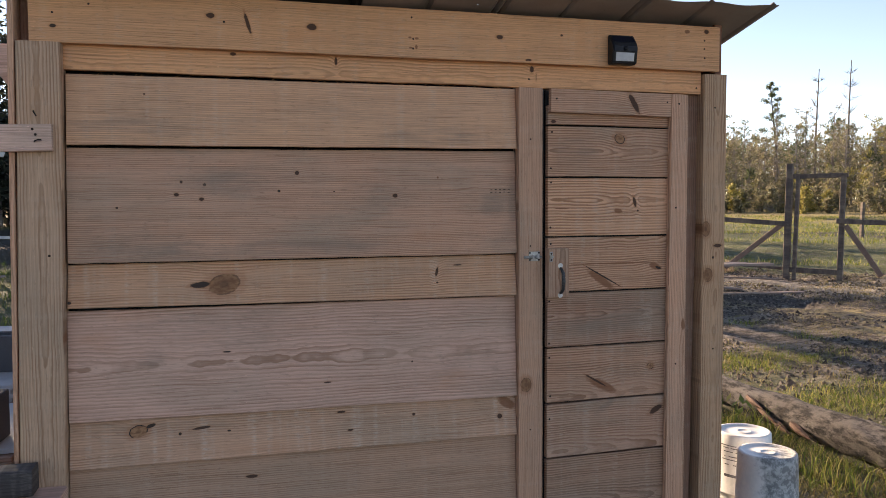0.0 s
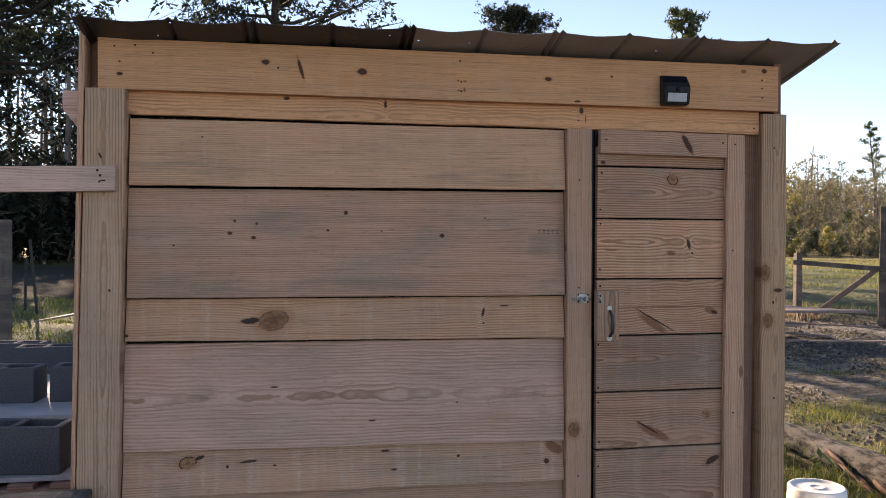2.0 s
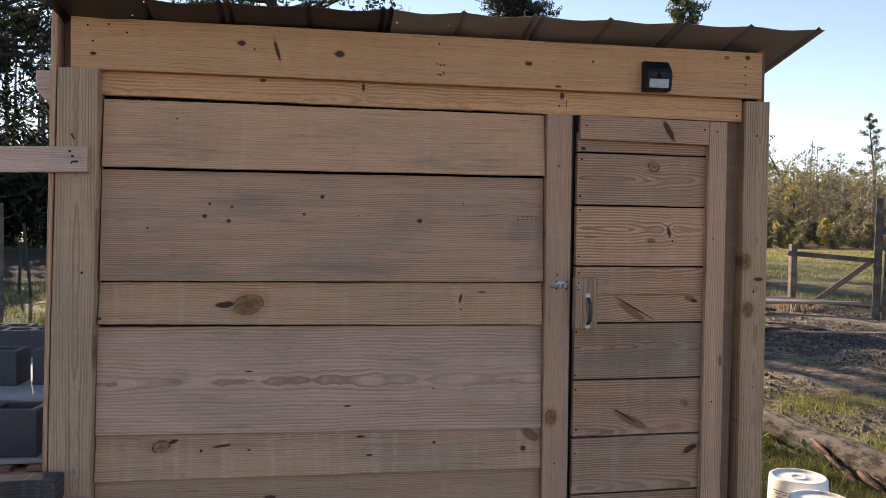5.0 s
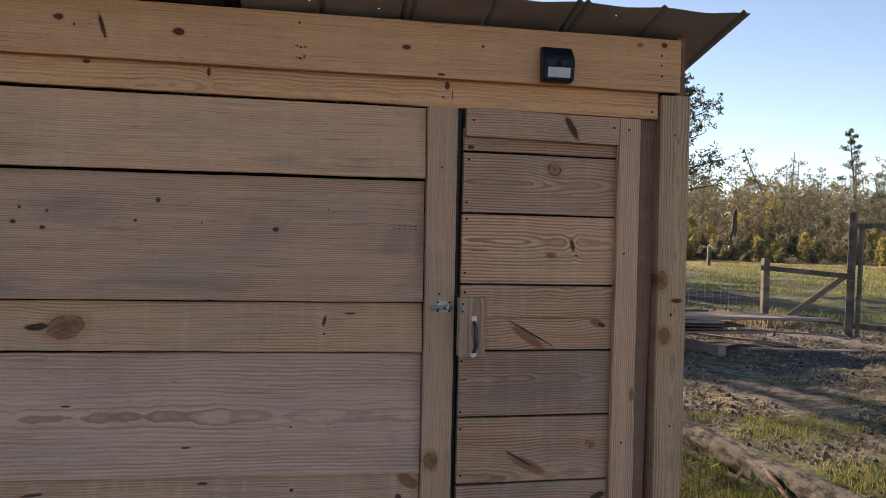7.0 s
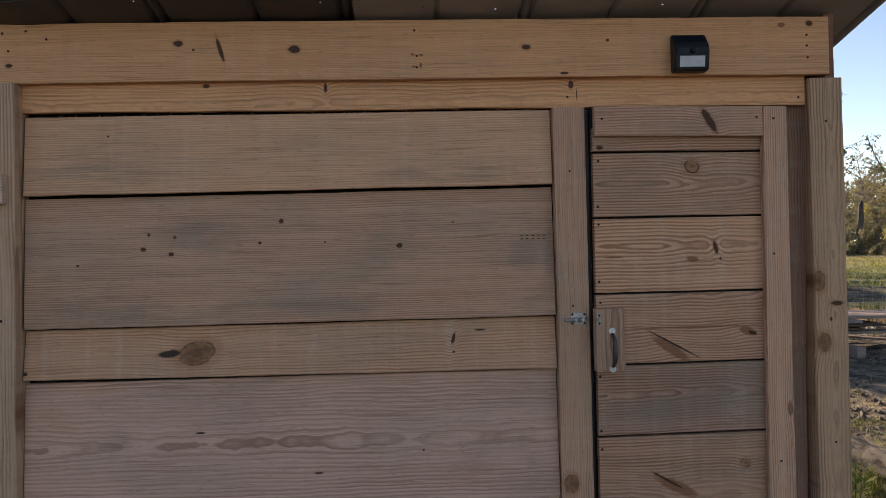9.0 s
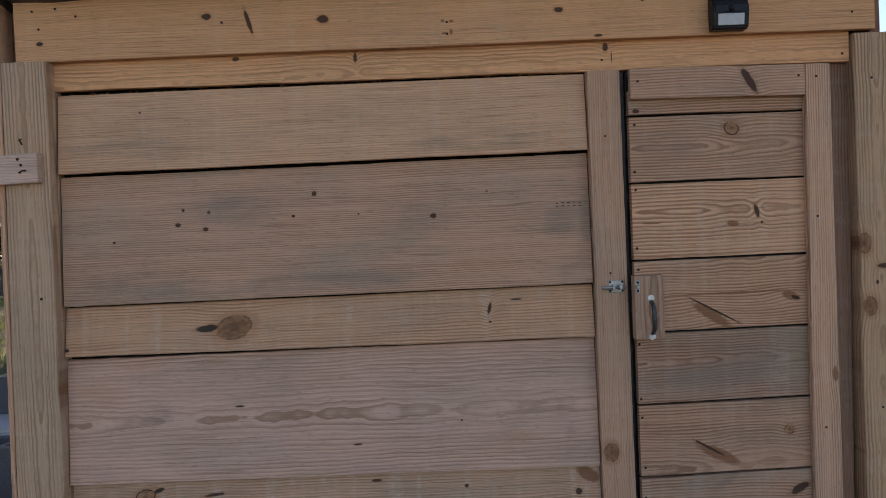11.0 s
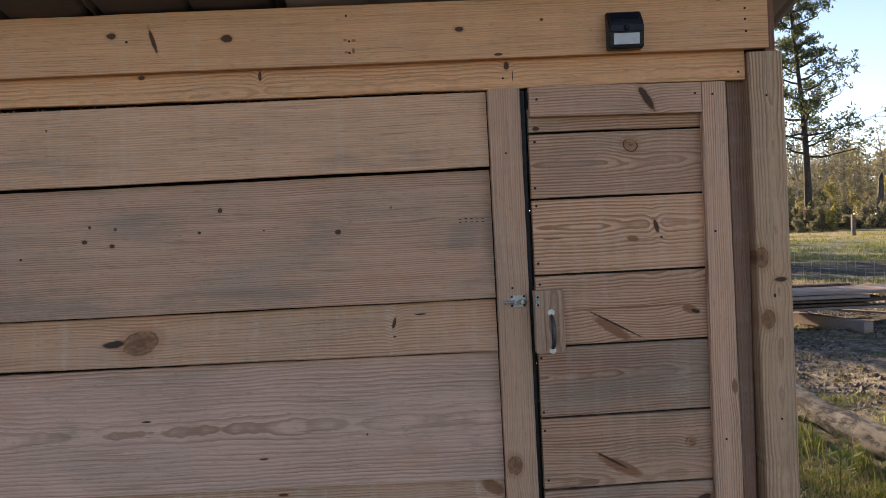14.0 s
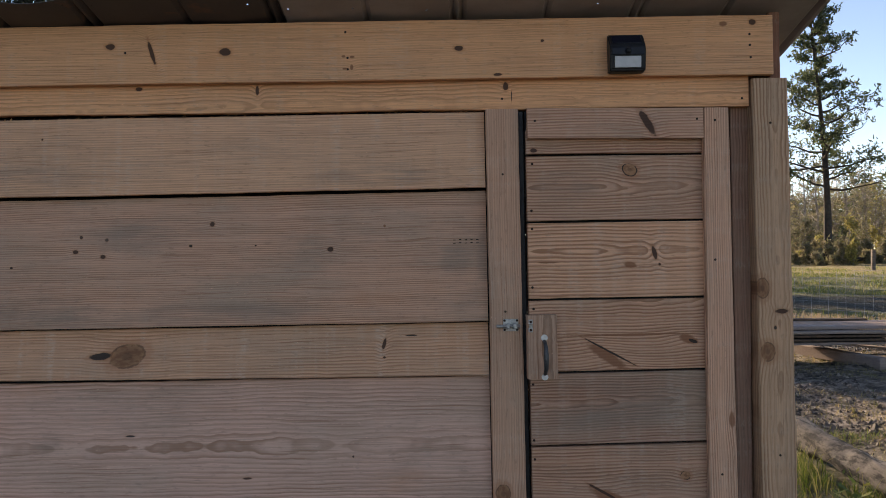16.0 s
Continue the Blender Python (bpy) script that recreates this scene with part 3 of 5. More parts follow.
nails(fascia, [(0.08, 2.143), (0.144, 2.148), (0.199, 2.125), (0.096, 2.094), (0.598, 2.091), (1.209, 2.137), (1.214, 2.066), (1.214, 2.034), (2.322, 2.080), (2.324, 2.046), (2.322, 2.11)], -0.027)
nails(strip, [(1.640, 1.950), (2.308, 1.939)], 0.001)
nails(jamb, [(1.636, 1.736), (1.637, 1.358), (1.639, 0.694)], -0.027, 0.9)
nails(post_l, [(0.070, 1.356)], -0.046, 1.2)
nails(post_r, [(2.378, 1.866), (2.386, 0.95)], -0.017)

# black sheet as shade behind the gaps, side and back walls, floor
part("liner", box(0.09, 1.60, 0.055, 0.07, 0.05, 2.15, 0), m_gap, shed)
for xs in ((-0.040, -0.020), (2.400, 2.420)):
    for i in range(9):
        z0 = 0.06 + i * 0.235
        part("wall_board", box(xs[0], xs[1], 0.112 if xs[0] < 0 else 0.31, 1.80, z0, z0 + 0.228 - (0.16 if i == 8 else 0), 0.002, 1), m_side, shed)
for i in range(9):
    z0 = 0.06 + i * 0.195
    part("wall_board", box(-0.04, 2.42, 1.81, 1.83, z0, z0 + 0.19, 0.002, 1), m_inside, shed)
part("floor_deck", box(0.0, 2.40, 0.10, 1.80, 0.02, 0.06, 0.002, 1), m_inside, shed)
part("sill_beam", box(-0.03, 2.42, 0.045, 0.095, 0.0, 0.09, 0.004, 1), m_dark, shed)

# ---- door ----
m_door = [wood("door_pine_" + "abcdefgh"[i], c, centre=ce, depth=de, freq=fq, contrast=0.62, warp=0.013, grey=g, saw=0.14, seed=21.0 + i, knots=k) for i, (c, ce, de, fq, g, k) in enumerate([
    ((0.38, 0.26, 0.163), 2.1, 0.05, 130, 0.3, [(1.723, 1.800, 0.010, 0.006, 0)]),
    ((0.40, 0.277, 0.175), 1.70, 0.02, 120, 0.45, [(1.989, 1.744, 0.021, 0.017, 1, -25), (1.80, 1.70, 0.1, 0.05, 4)]),
    ((0.51, 0.35, 0.212), 1.52, 0.02, 100, 0.15, [(2.054, 1.513, 0.007, 0.019, 0, 14), (1.985, 1.481, 0.020, 0.009, 2, -8), (2.068, 1.481, 0.004, 0.004, 0), (1.757, 1.491, 0.033, 0.003, 2)]),
    ((0.42, 0.29, 0.181), 1.40, 0.04, 120, 0.25, [(1.916, 1.229, 0.070, 0.016, 2, -34), (1.925, 1.241, 0.086, 0.0028, 3, -28.8), (2.145, 1.272, 0.030, 0.013, 2, -20), (2.158, 1.266, 0.014, 0.005, 3, -20), (1.98, 1.288, 0.2, 0.003, 2, 0)]),
    ((0.31, 0.22, 0.148), 1.10, 0.03, 130, 0.55, [(1.93, 1.09, 0.2, 0.08, 4)]),
    ((0.38, 0.263, 0.17), 0.80, 0.05, 120, 0.35, [(2.129, 0.895, 0.014, 0.012, 1), (1.926, 0.836, 0.075, 0.018, 2, -26), (1.90, 0.855, 0.05, 0.004, 0, -30)]),
    ((0.36, 0.258, 0.174), 0.60, 0.05, 120, 0.45, [(1.938, 0.755, 0.055, 0.016, 4, 32), (2.154, 0.727, 0.030, 0.012, 0, 28)]),
    ((0.30, 0.215, 0.142), 0.40, 0.05, 120, 0.4, [])])]
m_rail = wood("rail_pine", (0.42, 0.296, 0.195), centre=1.7, depth=0.04, freq=130, contrast=0.4, grey=0.45, seed=30.0, knots=[(2.035, 1.872, 0.042, 0.011, 0, -58)])
m_plate = wood("plate_pine", (0.37, 0.26, 0.17), axis="z", centre=1.74, depth=0.02, freq=150, contrast=0.5, grey=0.4, seed=31.0)
m_black = plain("black_rubber", (0.012, 0.012, 0.014), (0.028, 0.028, 0.032), 60.0, 0.6)
m_zinc = plain("zinc_plated_steel", (0.30, 0.29, 0.28), (0.45, 0.44, 0.42), 90.0, 0.50, 0.85)
m_iron = plain("dull_grey_iron", (0.045, 0.045, 0.05), (0.10, 0.10, 0.10), 120.0, 0.5, 0.5)

# door slab coloured black as the shade between its boards
door = part("door", box(1.714, 2.262, 0.034, 0.046, 0.10, 1.912, 0.002, 1), m_gap, shed, "narrow closed plank door, weathered brown")
cuts = [1.860, 1.787, 1.603, 1.3885, 1.187, 0.9865, 0.783, 0.580, 0.375, 0.12]
for i in range(9):
    t, b = cuts[i] - 0.0032, cuts[i + 1] + 0.0032
    tl = (0.0, 0.0) if i == 0 else (0.0005, 0.0005)
    plank("door_board", "x", 1.7135, 2.215, (b, b), (t, t), (0.006, 0.006), 0.022, m_door[min(i, 7)], door, wob=0.0012, seed=40.0 + i)
plank("top_rail", "x", 1.7145, 2.193, (1.831, 1.827), (1.914, 1.911), (-0.016, -0.016), 0.021, m_rail, door, wob=0.0010, seed=50.0)
plank("stile", "z", 0.10, 1.911, (2.187, 2.194), (2.268, 2.263), (-0.017, -0.017), 0.022, m_stile, door, wob=0.0012, seed=51.0)
nails(door, [(1.728, 1.763), (1.724, 1.634), (1.725, 1.584), (1.723, 1.423), (1.725, 1.364), (1.720, 1.157), (1.720, 1.004), (1.721, 0.952), (1.725, 0.811), (1.723, 0.727)], 0.005, 1.05)
nails(door, [(1.734, 1.878), (2.175, 1.880), (2.224, 1.876), (2.217, 1.491), (2.224, 0.901)], -0.018)
plank("weather_strip", "z", 0.10, 1.912, (1.6885, 1.684), (1.6985, 1.6985), (0.006, 0.004), 0.02, m_black, shed, "black rubber strip", wob=0.0012, seed=52.0)
plank("handle_plate", "z", 1.176, 1.349, (1.703, 1.703), (1.783, 1.781), (-0.026, -0.026), 0.031, m_plate, door, "small weathered backing board", wob=0.0014, seed=53.0)
hv, hf = tube([(1.755, -0.016, 1.279), (1.755, -0.026, 1.276), (1.755, -0.040, 1.262), (1.755, -0.043, 1.234), (1.755, -0.040, 1.206), (1.755, -0.026, 1.192), (1.755, -0.016, 1.189)],
              [0.0045, 0.0048, 0.0058, 0.0070, 0.0058, 0.0048, 0.0045], 12)
raw("handle", hv, hf, m_iron, door, "dull grey bow handle", smooth=True).location = (-0.008, -0.010, 0)
wv, wf = lathe([(0, -0.003), (0.003, -0.003), (0.0034, -0.002), (0.0085, -0.002), (0.009, -0.001), (0.009, 0.0), (0, 0)], 20)
m_washer = plain("bright_zinc", (0.55, 0.54, 0.52), (0.70, 0.69, 0.67), 120.0, 0.45, 0.3)
for zz in (1.2875, 1.1815):
    o = raw("washer", [(a + 1.747, c - 0.0265, b + zz) for a, b, c in wv], wf, m_washer, door, "pale steel washer")
# slide bolt on the jamb and its keeper on the door
bolt = part("slide_bolt", box(1.630, 1.672, -0.0295, -0.0265, 1.304, 1.338, 0.0012, 1), m_zinc, shed, "zinc slide bolt")
bv, bf = tube([(1.611, -0.036, 1.3185), (1.676, -0.036, 1.3185)], [0.0046, 0.0046], 12)
raw("bolt_rod", bv, bf, m_zinc, bolt, smooth=True)
for xx in (1.638, 1.656):
    part("bolt_guide", box(xx, xx + 0.010, -0.043, -0.029, 1.311, 1.326, 0.003, 2), m_zinc, bolt)
part("bolt_knob", box(1.648, 1.654, -0.052, -0.036, 1.317, 1.3215, 0.0015, 1), m_zinc, bolt)
for xx, zz in ((1.634, 1.3335), (1.668, 1.3335), (1.634, 1.3085), (1.668, 1.3085)):
    o = new("nail", nail_me)
    o.parent, o.location = bolt, (xx, -0.030, zz)
for zz in (1.303, 1.325):
    part("keeper", box(1.705, 1.717, -0.0295, -0.0265, zz, zz + 0.013, 0.0012, 1), m_zinc, door, "zinc keeper plate")
    o = new("nail", nail_me)
    o.parent, o.location = door, (1.711, -0.030, zz + 0.0065)
part("keeper", box(1.706, 1.715, -0.041, -0.028, 1.3155, 1.3255, 0.002, 1), m_zinc, door, "zinc keeper plate")

# the door stands a little proud at its free edge
hinge = Matrix.Translation((2.262, 0, 0))
door.matrix_basis = hinge @ Matrix.Rotation(radians(3.4), 4, "Z") @ Matrix.Diagonal((1.021, 1, 1, 1)) @ hinge.inverted()

# row of small staples punched into the second board
for i in range(5):
    for dz in (0.0, 0.009):
        xx = 1.497 + i * 0.016
        part("staple", box(xx, xx + 0.007, 0.0008, 0.0060, 1.548 + dz + 0.001 * (i % 2), 1.5502 + dz + 0.001 * (i % 2), 0.0005, 1), m_nail, b2)


# ---- metal roof ----
def roof_material(name, a, b, rust):
    n = Nodes(name, 0.5, 0.0)
    p = n.place()
    f = n.noise(p, 6.0, 5.0, 0.65)
    g = n.noise(p, 40.0, 4.0, 0.7)
    c = n.mix(n.step(f, 0.35, 0.65), a, b)
    c = n.mix(n.step(g, 0.58, 0.8, 0.0, 0.35), c, tint(a, 0.5))
    c = n.mix(n.step(f, 0.60, 0.70, 0.0, rust), c, (0.16, 0.07, 0.035))
    return n.done(c, g, 0.15, 0.001, rough=n.step(f, 0.3, 0.7, 0.42, 0.62))


m_roof_dark = roof_material("roof_dark_paint", (0.026, 0.021, 0.022), (0.045, 0.036, 0.036), 0.5)
m_roof = roof_material("roof_brown_paint", (0.25, 0.215, 0.20), (0.33, 0.285, 0.265), 0.10)
RIBS = [0.012, 0.498, 0.527, 1.008, 1.034, 1.508, 1.534, 2.007, 2.033, 2.520]
LOW = [0.270, 0.775, 1.270, 1.766, 2.268]


def roof_z(x, y):
    z = 2.197 + 0.0085 * x + (0.156 + y) * -0.208
    sag = 0.5 - 0.5 * math.cos(2 * math.pi * (x - 0.02) / 0.2505)
    z -= 0.011 * sag * math.exp(-max(0.0, y + 0.156) / 0.25) * (0.7 + 0.6 * noise.noise((x * 2.1, 1.0, 0.0)))
    for r in RIBS:
        z += 0.011 * max(0.0, 1 - abs(x - r) / 0.011)
    for r in LOW:
        z += 0.009 * max(0.0, 1 - abs(x - r) / 0.012)
    return z


def roof_panel(x0, x1, lift, mat, label, holes):
    xs = set(np.arange(x0, x1, 0.03).round(4)) | {x0, x1}
    for r in RIBS + LOW:
        for k in (-0.012, -0.006, 0, 0.006, 0.012):
            if x0 < r + k < x1:
                xs.add(round(r + k, 4))
    ys = {-0.156, -0.15} | set(np.arange(-0.14, 0.3, 0.03).round(4)) | {0.5, 0.8, 1.1, 1.5, 1.95}
    for hx, hy in holes:
        xs |= {hx - 0.0025, hx + 0.0025}
        ys |= {hy - 0.0035, hy + 0.0035}
    xs, ys = sorted(xs), sorted(ys)
    verts, faces = [], []
    for k in (0, 1):
        for y in ys:
            for x in xs:
                jag = 0.004 * noise.noise((x * 9, 4.0, 0.0)) if y == ys[0] else 0.0
                verts.append((x, y + jag, roof_z(x, y) + lift + k * 0.0015))
    w, n = len(xs), len(xs) * len(ys)
    for j in range(len(ys) - 1):
        for i in range(w - 1):
            cx, cy = (xs[i] + xs[i + 1]) / 2, (ys[j] + ys[j + 1]) / 2
            if any(abs(cx - hx) < 0.0024 and abs(cy - hy) < 0.0034 for hx, hy in holes):
                continue
            a = j * w + i
            faces.append((a, a + w, a + w + 1, a + 1))
            faces.append((n + a, n + a + 1, n + a + w + 1, n + a + w))
    for i in range(w - 1):
        faces.append((i, i + 1, n + i + 1, n + i))
    for j in range(len(ys) - 1):
        a, b = j * w, j * w + w - 1
        faces.append((a, n + a, n + a + w, a + w))
        faces.append((b, b + w, n + b + w, n + b))
    return raw("roof_panel", verts, faces, mat, shed, label)


roof_panel(-0.012, 1.042, 0.0, m_roof_dark, "dark ribbed roof sheet, rust-stained", [(0.474, -0.13), (0.548, -0.12), (0.27, -0.12), (0.96, -0.11), (0.22, -0.05)])
roof_panel(0.985, 2.543, 0.0030, m_roof, "brown ribbed metal roof sheet", [(1.06, -0.07), (1.235, -0.065), (1.435, -0.05), (1.90, -0.06), (2.0, -0.085), (2.14, -0.10)])

# ---- solar wall light ----
lamp = thing("solar_wall_light", "black plastic solar wall light with motion sensor, screwed to the fascia", "wall light", (1.978, -0.026, 2.003))
m_case = plain("black_plastic", (0.012, 0.012, 0.014), (0.020, 0.020, 0.022), 80.0, 0.38)
m_case.node_tree.nodes["Principled BSDF"].inputs["Specular IOR Level"].default_value = 0.18
n_ = Nodes("solar_cell", 0.30, 0.0, 0.12)
m_cell = n_.done(n_.mix(n_.step(n_.noise(n_.local(), 30.0), 0.3, 0.7), (0.006, 0.008, 0.016), (0.010, 0.012, 0.022)))
n_ = Nodes("frosted_led_cover", 0.35)
m_led = n_.done(n_.mix(n_.step(n_.noise(n_.local(), 50.0), 0.3, 0.7), (0.40, 0.40, 0.42), (0.46, 0.46, 0.47)))
bm = bmesh.new()
prof = [(0.0, 0.003), (-0.030, 0.003), (-0.038, 0.008), (-0.046, 0.060), (-0.040, 0.078), (-0.012, 0.113), (0.0, 0.113)]
rings = [[bm.verts.new((xx, a, b)) for a, b in prof] for xx in (-0.052, 0.052)]
bm.faces.new(rings[0]), bm.faces.new(rings[1][::-1])
for i in range(len(prof)):
    bm.faces.new((rings[0][i - 1], rings[0][i], rings[1][i], rings[1][i - 1]))
bmesh.ops.bevel(bm, geom=bm.edges[:], offset=0.003, segments=2, affect="EDGES")
part("case", bm, m_case, lamp)


def slab(x0, x1, a, b, thick):
    """A thin plate on the face of the light, between profile points a and b."""
    bm = bmesh.new()
    a, b = Vector((0, *a)), Vector((0, *b))
    nrm = Vector((0, -(b - a).z, (b - a).y)).normalized()
    if nrm.y > 0:
        nrm = -nrm
    vs = [bm.verts.new(Vector((xx, 0, 0)) + p + nrm * k) for k in (-0.001, thick) for xx, p in ((x0, a), (x1, a), (x1, b), (x0, b))]
    for f in ((3, 2, 1, 0), (4, 5, 6, 7), (0, 1, 5, 4), (1, 2, 6, 5), (2, 3, 7, 6), (3, 0, 4, 7)):
        bm.faces.new([vs[i] for i in f])
    bmesh.ops.bevel(bm, geom=bm.edges[:], offset=0.0008, segments=1, affect="EDGES")
    return bm


part("diffuser", slab(-0.038, 0.038, (-0.0390, 0.013), (-0.0435, 0.044), 0.002), m_led, lamp, "pale frosted light cover")
part("solar_panel", slab(-0.043, 0.043, (-0.0375, 0.082), (-0.016, 0.108), 0.0015), m_cell, lamp, "dark solar cell")
part("sensor_band", slab(-0.047, 0.047, (-0.0442, 0.048), (-0.0452, 0.068), 0.0025), m_cell, lamp)
sv, sf = lathe([(0, 0.010), (0.004, 0.0092), (0.0075, 0.006), (0.0092, 0.0), (0.0, 0.0)], 18)
raw("sensor_dome", [(a, -0.047 - c, 0.058 + b) for a, b, c in sv], sf, m_case, lamp, smooth=True)

lamp.scale = (0.93, 1.0, 0.96)

# ---- rail, ledge and timber fixed to the left corner ----
fence_rail = plank("fence_rail", "x", -1.30, 0.092, (1.640, 1.674), (1.721, 1.754), (-0.070, -0.070), 0.024, m_lath, seed=60.0)
tagged(fence_rail, "pale flat rail board nailed to the corner post", "rail")
nails(fence_rail, [(0.040, 1.738), (0.048, 1.722)], -0.071, 1.2)
bent = raw("bent_nail", *tube([(0.045, -0.068, 1.700), (0.046, -0.078, 1.702), (0.056, -0.081, 1.706), (0.066, -0.079, 1.706)], [0.002, 0.002, 0.002, 0.0025], 6), m_nail, fence_rail, "bent nail")
raw("bent_nail", *tube([(0.040, -0.044, 1.795), (0.041, -0.058, 1.792), (0.050, -0.062, 1.778)], [0.002, 0.002, 0.0022], 6), m_nail, post_l, "bent nail")
ledge = plank("ledge_board", "x", -1.30, 0.100, (0.530, 0.535), (0.643, 0.640), (-0.165, -0.165), 0.119, m_lath, seed=61.0, chamfer=0.003)
tagged(ledge, "pale plank ledge fixed across the corner post", "plank")
m_timber = wood("charred_timber", (0.035, 0.033, 0.033), centre=0.5, depth=0.04, freq=110, contrast=0.3, grey=0.5, saw=0.12, seed=62.0, sheen=(0.07, 0.07, 0.072), relief=0.8)
timber = plank("timber", "x", -1.25, 0.024, (0.644, 0.647), (0.720, 0.727), (-0.150, -0.150), 0.085, m_timber, seed=63.0, chamfer=0.006, wob=0.003)
tagged(timber, "dark weathered square timber lying on the ledge", "timber")


# ---- buckets, log ----
def plastic_material(name, dirt, side):
    n = Nodes(name, 0.38)
    p = n.local()
    x, y, z = n.xyz(p)
    f = n.noise(p, 9.0, 6.0, 0.7)
    g = n.noise(p, 45.0, 4.0, 0.7)
    c = n.mix(n.step(g, 0.3, 0.7), (0.70, 0.71, 0.72), (0.78, 0.78, 0.77))
    m = n.m("MULTIPLY", n.step(n.m("ADD", f, n.m("MULTIPLY", x, side)), 0.46, 0.68), dirt)
    c = n.mix(m, c, n.mix(n.step(g, 0.42, 0.6), (0.06, 0.07, 0.075), (0.30, 0.31, 0.31)))
    return n.done(c, g, 0.08, 0.001, rough=n.step(f, 0.3, 0.7, 0.3, 0.55))


def bucket(x, y, turn, mat, label):
    b = thing("bucket", label, "bucket", (x, y, gz(x, y)), "white buckets beside the shed")
    prof = [(0.0, 0.362), (0.026, 0.362), (0.030, 0.366), (0.036, 0.366), (0.040, 0.362), (0.108, 0.362), (0.112, 0.370), (0.124, 0.370), (0.129, 0.364),
            (0.133, 0.290), (0.140, 0.085), (0.148, 0.083), (0.149, 0.078), (0.142, 0.074), (0.142, 0.052), (0.150, 0.050), (0.151, 0.045), (0.143, 0.041), (0.143, 0.016), (0.152, 0.012), (0.153, 0.0), (0.146, 0.0), (0.140, 0.01), (0.125, 0.34), (0.0, 0.345)]
    v, f = lathe(prof, 40)
    raw("shell", v, f, mat, b, smooth=True)
    hv, hf = tube([(0.152 * math.cos(a), 0.152 * math.sin(a), 0.055 - 0.045 * math.sin((a - 0.5) / 2.2 * math.pi)) for a in np.linspace(0.5, 2.7, 14)], [0.0022] * 14, 6)
    raw("bail", hv, hf, m_zinc, b, "wire carrying handle", smooth=True)
    b.rotation_euler = (0, 0, turn)
    return b


bucket(2.965, 0.420, 2.2, plastic_material("stained_white_plastic", 0.85, -2.0), "upturned white plastic bucket with dark dirt stains")
bk = bucket(3.065, 0.740, 0.4, plastic_material("white_plastic", 0.12, 0.0), "upturned white plastic bucket with rows of small print")
m_ink = plain("faded_ink", (0.10, 0.10, 0.12), (0.20, 0.20, 0.22), 80.0)
random.seed(5)
for i, (zz, w) in enumerate([(0.315, 0.095), (0.303, 0.07), (0.285, 0.085), (0.262, 0.06), (0.246, 0.075), (0.222, 0.05), (0.168, 0.07)]):
    r = 0.133 + (0.29 - zz) * 0.034 + 0.0006
    h = 0.0022 if i < 6 else 0.007
    v, f = [], []
    a0 = math.radians(-152)
    for k in range(9):
        a = a0 + (k / 8 - 0.5) * w / r * 1.2
        v += [(r * math.cos(a), r * math.sin(a), zz - h), (r * math.cos(a), r * math.sin(a), zz + h)]
    for k in range(8):
        if random.random() > 0.18:
            f.append((2 * k, 2 * k + 2, 2 * k + 3, 2 * k + 1))
    o = raw("print_line", v, f, m_ink, bk)
    o.rotation_euler = (0, 0, -0.4)


def bark_material():
    n = Nodes("pale_bark", 0.9)
    p = n.local()
    x, y, z = n.xyz(p)
    f = n.noise(n.vec(n.m("MULTIPLY", x, 14.0), n.m("MULTIPLY", y, 5.0), n.m("MULTIPLY", z, 14.0)), 1.0, 6.0, 0.72)
    g = n.noise(p, 2.4, 4.0, 0.6)
    h = n.noise(p, 60.0, 4.0, 0.7)
    band = n.noise(n.vec(0.0, n.m("MULTIPLY", y, 9.0), n.m("MULTIPLY", z, 1.5)), 1.0, 3.0, 0.6)
    c = n.mix(n.step(f, 0.40, 0.58), (0.016, 0.014, 0.013), (0.155, 0.135, 0.12))
    c = n.mix(n.m("MULTIPLY", n.step(g, 0.50, 0.62, 0.0, 0.75), n.step(f, 0.40, 0.56)), c, (0.26, 0.23, 0.205))
    c = n.mix(n.step(band, 0.60, 0.70, 0.0, 0.7), c, (0.06, 0.045, 0.036))
    c = n.mix(n.step(h, 0.58, 0.75, 0.0, 0.5), c, (0.05, 0.04, 0.035))
    return n.done(c, n.m("ADD", f, n.m("MULTIPLY", h, 0.4)), 1.0, 0.03)


m_bark = bark_material()
LOGX = lambda y: 4.13 + 0.03 * math.sin(y * 1.1) + 0.004 * (y - 2) ** 2
lg = thing("log", "long fallen log with pale peeling bark lying on grass", "log", (0, 0, 0))
pts = [(LOGX(y), y, gz(LOGX(y), y) + 0.104 + 0.008 * math.sin(y * 2.3)) for y in np.linspace(-0.7, 6.2, 230)]
v, f = tube(pts, [0.102 + 0.008 * math.sin(p[1] * 1.7) + 0.006 * math.sin(p[1] * 7) for p in pts], 44, rough=0.16)
for q in v:
    q += (q - Vector((LOGX(q.y), q.y, 0.10))) * (0.09 * noise.noise((q.x * 16, q.y * 7, q.z * 16)) + 0.07 * max(0.0, noise.noise((q.x * 30, q.y * 16, q.z * 30))))
raw("trunk", v, f, m_bark, lg, smooth=True)
m_split = wood("split_wood", (0.13, 0.085, 0.055), axis="y", freq=90, grey=0.2, world=False)
for k, (yy, zz, dx) in enumerate([(1.95, 0.10, -0.115), (1.80, 0.06, -0.12), (1.62, 0.085, -0.125), (2.1, 0.15, -0.10)]):
    v, f = tube([(LOGX(yy) + dx, yy, zz), (LOGX(yy) + dx - 0.025, yy - 0.10, zz - 0.012), (LOGX(yy) + dx - 0.04, yy - 0.22, zz - 0.03)], [0.018, 0.022, 0.004], 6, rough=0.5, seed=k)
    raw("splinter", v, f, m_split, lg, "pale torn splinter")

